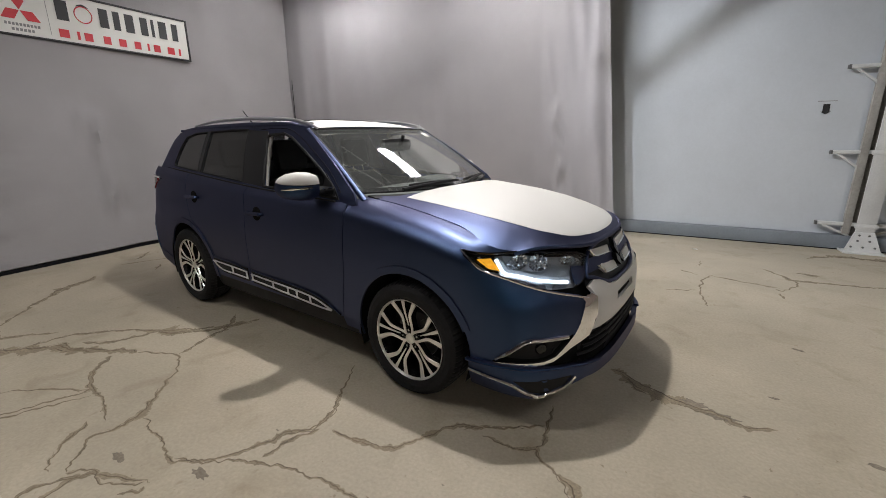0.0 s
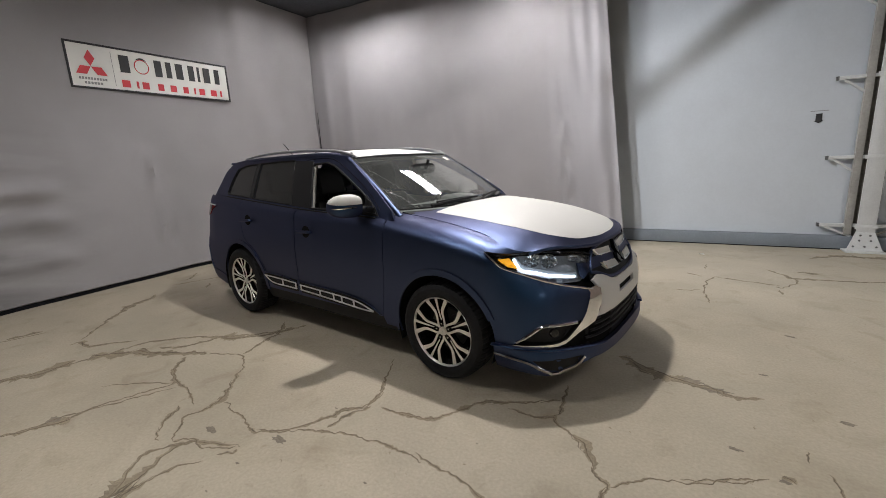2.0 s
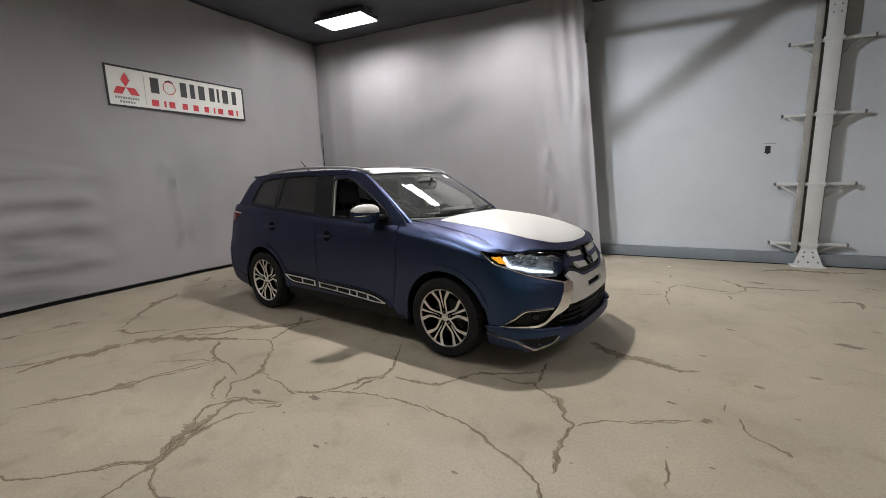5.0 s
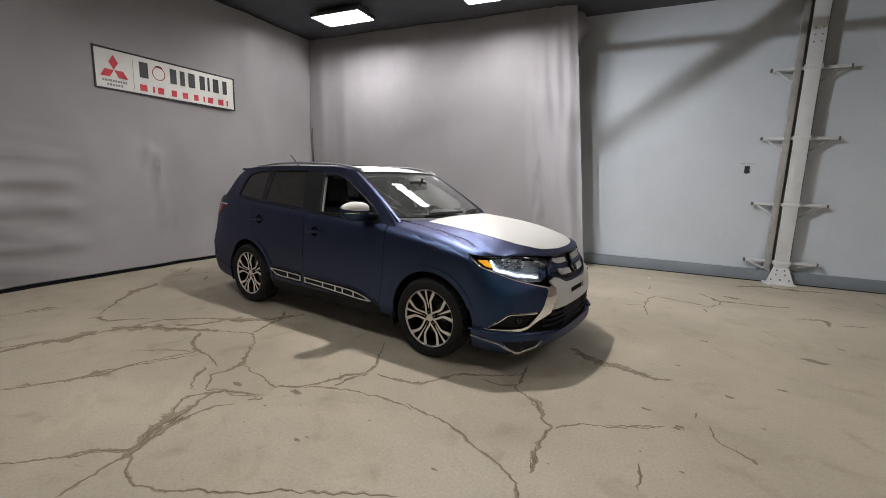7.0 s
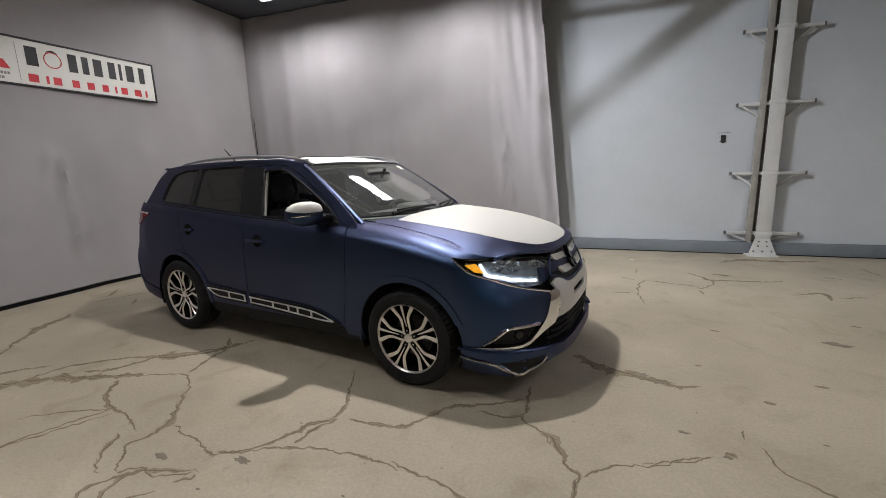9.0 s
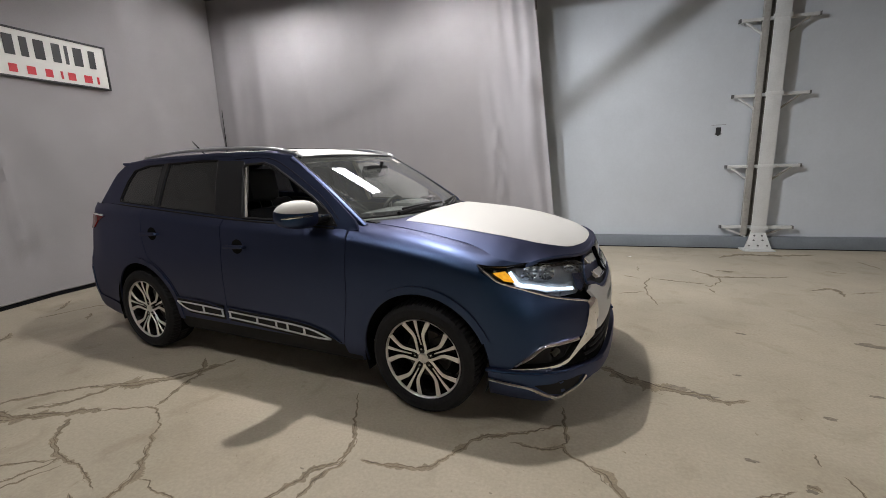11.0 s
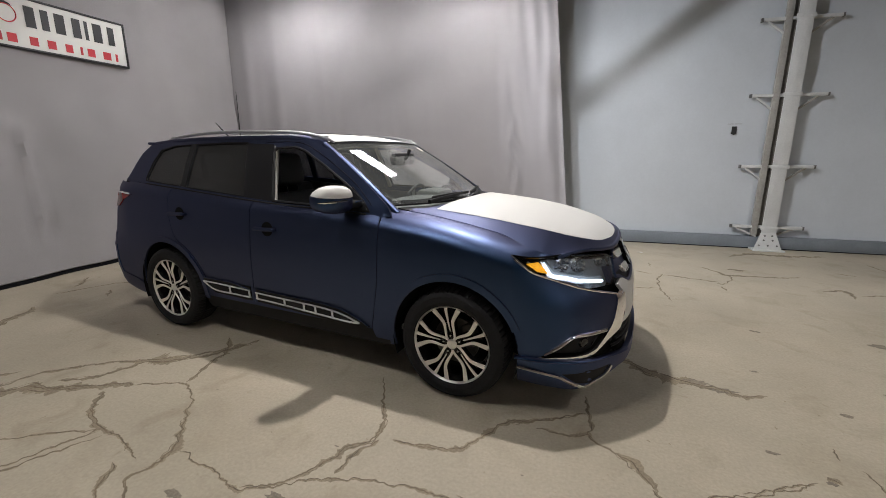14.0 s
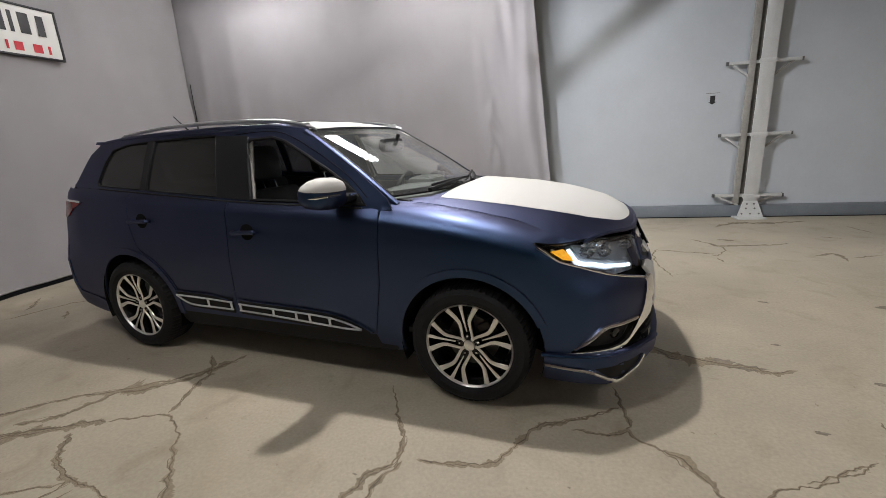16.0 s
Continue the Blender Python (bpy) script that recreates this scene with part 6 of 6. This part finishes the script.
crack([(-2.55, 0.72, 0.004), (-2.42, 0.7, 0.003), (-2.27, 0.7, 0.005), (-2.16, 0.67, 0.005), (-2.06, 0.66, 0.008), (-1.95, 0.75, 0.005), (-1.88, 0.83, 0.009), (-1.82, 0.93, 0.01), (-1.79, 1.05, 0.018), (-1.73, 1.17, 0.016), (-1.7, 1.27, 0.013), (-1.72, 1.37, 0.012), (-1.79, 1.46, 0.008), (-1.91, 1.65, 0.003), (-2.0, 1.8, 0.002)], 12)
crack([(-2.06, 0.66, 0.004), (-1.93, 0.75, 0.004), (-1.79, 0.85, 0.005), (-1.68, 0.91, 0.007), (-1.57, 0.96, 0.005), (-1.41, 0.99, 0.006), (-1.24, 1.02, 0.006), (-1.06, 1.02, 0.005)], 13)
crack([(-1.71, 0.93, 0.006), (-1.72, 1.0, 0.011), (-1.71, 1.11, 0.012), (-1.67, 1.23, 0.01)], 14)
crack([(-1.6, 1.26, 0.006), (-1.47, 1.27, 0.006), (-1.33, 1.3, 0.008)], 15)
crack([(-6.32, 1.99, 0.027), (-6.41, 2.1, 0.02), (-6.62, 2.27, 0.011)], 16)
crack([(-5.59, 1.96, 0.017), (-5.81, 2.09, 0.013)], 17)
crack([(-1.6, 1.26, 0.008), (-1.44, 1.28, 0.006), (-1.27, 1.34, 0.016), (-1.19, 1.44, 0.012), (-1.09, 1.63, 0.017), (-0.99, 1.72, 0.011), (-0.82, 1.84, 0.006), (-0.68, 1.94, 0.006)], 18)
crack([(-0.71, 2.14, 0.005), (-0.67, 1.94, 0.01), (-0.64, 1.83, 0.012), (-0.65, 1.75, 0.009)], 19)
crack([(-0.92, 1.69, 0.006), (-0.76, 1.69, 0.007), (-0.65, 1.75, 0.012), (-0.56, 1.67, 0.007), (-0.41, 1.6, 0.021), (-0.31, 1.45, 0.01)], 20)
crack([(-0.55, 2.74, 0.029), (-0.47, 2.73, 0.033), (-0.35, 2.64, 0.056), (-0.25, 2.61, 0.065), (-0.11, 2.59, 0.032), (0.09, 2.58, 0.025), (0.15, 2.55, 0.028), (0.34, 2.62, 0.008)], 21)
crack([(0.04, 1.61, 0.004), (0.21, 1.73, 0.004), (0.37, 1.84, 0.003)], 22)
crack([(0.53, 2.17, 0.004), (0.52, 2.07, 0.003)], 23)
crack([(0.43, 1.91, 0.015), (0.47, 1.87, 0.011)], 24)
crack([(-0.22, 1.38, 0.008), (-0.23, 1.18, 0.014), (-0.2, 1.01, 0.015), (-0.17, 0.89, 0.008)], 25)
crack([(-0.22, 1.38, 0.004), (-0.14, 1.48, 0.004), (0.01, 1.59, 0.003), (0.17, 1.68, 0.003), (0.35, 1.82, 0.003)], 26)
crack([(-0.33, 1.47, 0.010), (-0.27, 1.41, 0.007), (-0.22, 1.38, 0.007), (-0.225, 1.28, 0.009)], 27)
crack([(0.74, 1.81, 0.009), (0.81, 1.77, 0.008), (0.85, 1.73, 0.007)], 27)
crack([(0.3, 1.32, 0.003), (0.32, 1.21, 0.004)], 28)
crack([(-3.5, -0.45, 0.011), (-3.37, -0.26, 0.012), (-3.29, -0.12, 0.024), (-3.24, 0.01, 0.043), (-3.23, 0.05, 0.013)], 29)
crack([(-5.59, -0.35, 0.035), (-5.55, -0.19, 0.027)], 30)
crack([(-5.58, 0.03, 0.029), (-5.53, 0.31, 0.03)], 31)
crack([(-4.32, -0.45, 0.023), (-4.38, -0.15, 0.038), (-4.29, 0.06, 0.052), (-4.34, 0.31, 0.064)], 32)
crack([(-2.28, -0.5, 0.016), (-2.18, -0.36, 0.008), (-2.07, -0.24, 0.018), (-2.15, -0.13, 0.032), (-2.2, 0.01, 0.052), (-2.24, 0.16, 0.024), (-2.31, 0.3, 0.017), (-2.27, 0.41, 0.01)], 33)
crack([(-1.99, -0.32, 0.011), (-2.09, -0.12, 0.024), (-2.14, 0.02, 0.02), (-2.14, 0.22, 0.008), (-2.08, 0.37, 0.009)], 34)
crack([(0.31, 6.01, 0.016), (0.49, 5.8, 0.015), (0.56, 5.71, 0.026), (0.92, 5.8, 0.018), (1.18, 5.86, 0.017), (1.36, 5.96, 0.01)], 35)
crack([(0.56, 5.71, 0.009), (0.6, 5.55, 0.005), (0.46, 5.27, 0.009), (0.4, 5.27, 0.011)], 36)
crack([(0.43, 5.15, 0.008), (0.46, 4.97, 0.011)], 37)
crack([(0.6, 6.04, 0.022), (0.69, 6.04, 0.042), (0.8, 6.06, 0.027)], 38)
crack([(-0.15, 5.46, 0.007), (-0.23, 5.13, 0.006), (-0.22, 4.82, 0.005), (-0.15, 4.48, 0.005), (-0.11, 4.37, 0.004)], 39)
crack([(-0.16, 5.4, 0.012), (0.14, 5.35, 0.012), (0.43, 5.33, 0.012)], 40)
crack([(-0.33, 5.99, 0.004), (-0.3, 5.75, 0.006)], 41)
crack([(-0.48, 5.45, 0.017), (-0.3, 5.36, 0.011)], 42)
crack([(-0.51, 4.65, 0.009), (-0.25, 4.78, 0.009)], 43)
crack([(1.39, 5.37, 0.012), (1.63, 5.51, 0.023), (1.65, 5.22, 0.01)], 44)
crack([(1.73, 5.37, 0.008), (2.05, 5.53, 0.008)], 45)
crack([(1.82, 6.38, 0.015), (2.01, 6.31, 0.022)], 46)
crack([(2.36, 7.09, 0.011), (2.47, 6.69, 0.01)], 47)
crack([(0.74, 6.85, 0.011), (1.04, 7.16, 0.047), (1.49, 7.23, 0.052), (2.02, 7.41, 0.025)], 48)
crack([(-1.92, -0.6, 0.01), (-1.98, -0.44, 0.01), (-2.03, -0.24, 0.01), (-2.2, 0.0, 0.01), (-2.39, 0.2, 0.01), (-2.27, 0.41, 0.01), (-2.0, 0.54, 0.01)], 60)
crack([(-2.85, -0.95, 0.005), (-2.45, -0.69, 0.005), (-2.29, -0.51, 0.005), (-2.11, -0.31, 0.005), (-2.03, -0.24, 0.005)], 61)
crack([(-4.6, -0.55, 0.013), (-4.36, -0.05, 0.013), (-4.24, 0.45, 0.013), (-4.2, 0.8, 0.013), (-3.95, 1.1, 0.013), (-3.58, 1.36, 0.013), (-3.23, 1.77, 0.013)], 62)
crack([(-3.55, -0.6, 0.006), (-3.36, -0.27, 0.006), (-3.31, -0.02, 0.006), (-3.21, 0.24, 0.006), (-3.07, 0.62, 0.006)], 63)
crack([(0.59, 2.03, 0.002), (0.63, 1.91, 0.003), (0.67, 1.84, 0.003), (0.74, 1.81, 0.003), (0.85, 1.75, 0.003)], 64)
crack([(0.3, 1.34, 0.005), (0.33, 1.1, 0.005)], 65)
crack([(-5.58, -0.13, 0.006), (-5.51, 0.11, 0.006), (-5.46, 0.33, 0.006)], 71)
crack([(-6.3, 2.6, 0.009), (-5.9, 2.9, 0.009), (-5.5, 2.7, 0.009), (-5.2, 2.9, 0.009)], 72)
crack([(-6.2, 1.75, 0.008), (-6.0, 2.3, 0.008), (-5.6, 2.5, 0.008)], 73)
crack([(0.9, 0.9, 0.005), (1.2, 0.6, 0.005), (1.25, 0.2, 0.005)], 74)
crack([(-1.14, 1.05, 0.007), (-0.79, 1.02, 0.007), (-0.52, 0.92, 0.007), (-0.3, 0.84, 0.007), (-0.17, 0.73, 0.007), (-0.1, 0.55, 0.007)], 90)
crack([(-2.03, -0.24, 0.006), (-1.83, -0.35, 0.006), (-1.59, -0.29, 0.006), (-1.33, -0.11, 0.006), (-1.06, 0.08, 0.006), (-0.88, 0.2, 0.006), (-0.62, 0.36, 0.006)], 91)
crack([(-3.57, 0.3, 0.006), (-3.4, 0.45, 0.006), (-3.14, 0.64, 0.006)], 92)


def paper_scrap():
    """A crumpled bit of paper on the floor near the white wall."""
    rng = random.Random(5)
    bm = bmesh.new()
    rows = [[bm.verts.new((0.022 * i + rng.uniform(-0.005, 0.005), 0.016 * j + rng.uniform(-0.004, 0.004), 0.006 + rng.uniform(0, 0.014))) for j in range(4)] for i in range(4)]
    for ra, rb in zip(rows, rows[1:]):
        for j in range(3):
            bm.faces.new((ra[j], ra[j + 1], rb[j + 1], rb[j]))
    bmesh.ops.solidify(bm, geom=list(bm.faces), thickness=0.002)
    low = min(v.co.z for v in bm.verts)
    bmesh.ops.translate(bm, vec=(0, 0, -low), verts=bm.verts)
    tagged(part("paper_scrap", bm, SIGN_WHITE, smooth_to=0, matrix=pose(-0.46, 6.55, 0.0005, 0, 0, 30)), "crumpled white scrap of paper on the concrete floor", "litter")


paper_scrap()


def stain(x, y, r, seed):
    rng = random.Random(seed)
    bm = bmesh.new()
    ring = []
    for k in range(18):
        a = 2 * math.pi * k / 18
        q = r * rng.uniform(0.55, 1.15)
        ring.append(bm.verts.new((x + q * math.cos(a) * 1.5, y + q * math.sin(a) * 0.7, 0.0008)))
    bm.faces.new(ring)
    return bm


for i, (x, y, r) in enumerate([(-2.31, 0.52, 0.035), (-1.87, 0.70, 0.04), (1.34, 3.85, 0.07), (1.05, 2.95, 0.03), (0.49, 3.79, 0.03), (0.33, 2.96, 0.02), (0.23, 2.0, 0.024),
                               (-3.30, -0.02, 0.06), (0.08, 2.58, 0.07), (-0.05, 2.63, 0.06), (0.43, 1.86, 0.020), (-1.40, 0.35, 0.02), (-1.84, 1.09, 0.010), (-1.88, 0.46, 0.012), (-1.37, 0.40, 0.013), (-1.81, 0.27, 0.007), (0.28, 1.46, 0.008), (-0.12, 1.03, 0.008), (0.71, 2.57, 0.03), (-2.9, 1.2, 0.008), (-1.2, 0.75, 0.008), (-0.9, 1.3, 0.007), (0.9, 2.2, 0.012), (1.6, 4.4, 0.03), (-0.6, 0.62, 0.015), (0.5, 1.4, 0.012)]):
    part("stain", stain(x, y, r, i), STAIN, floor, smooth_to=0, matrix=ROOM.inverted())
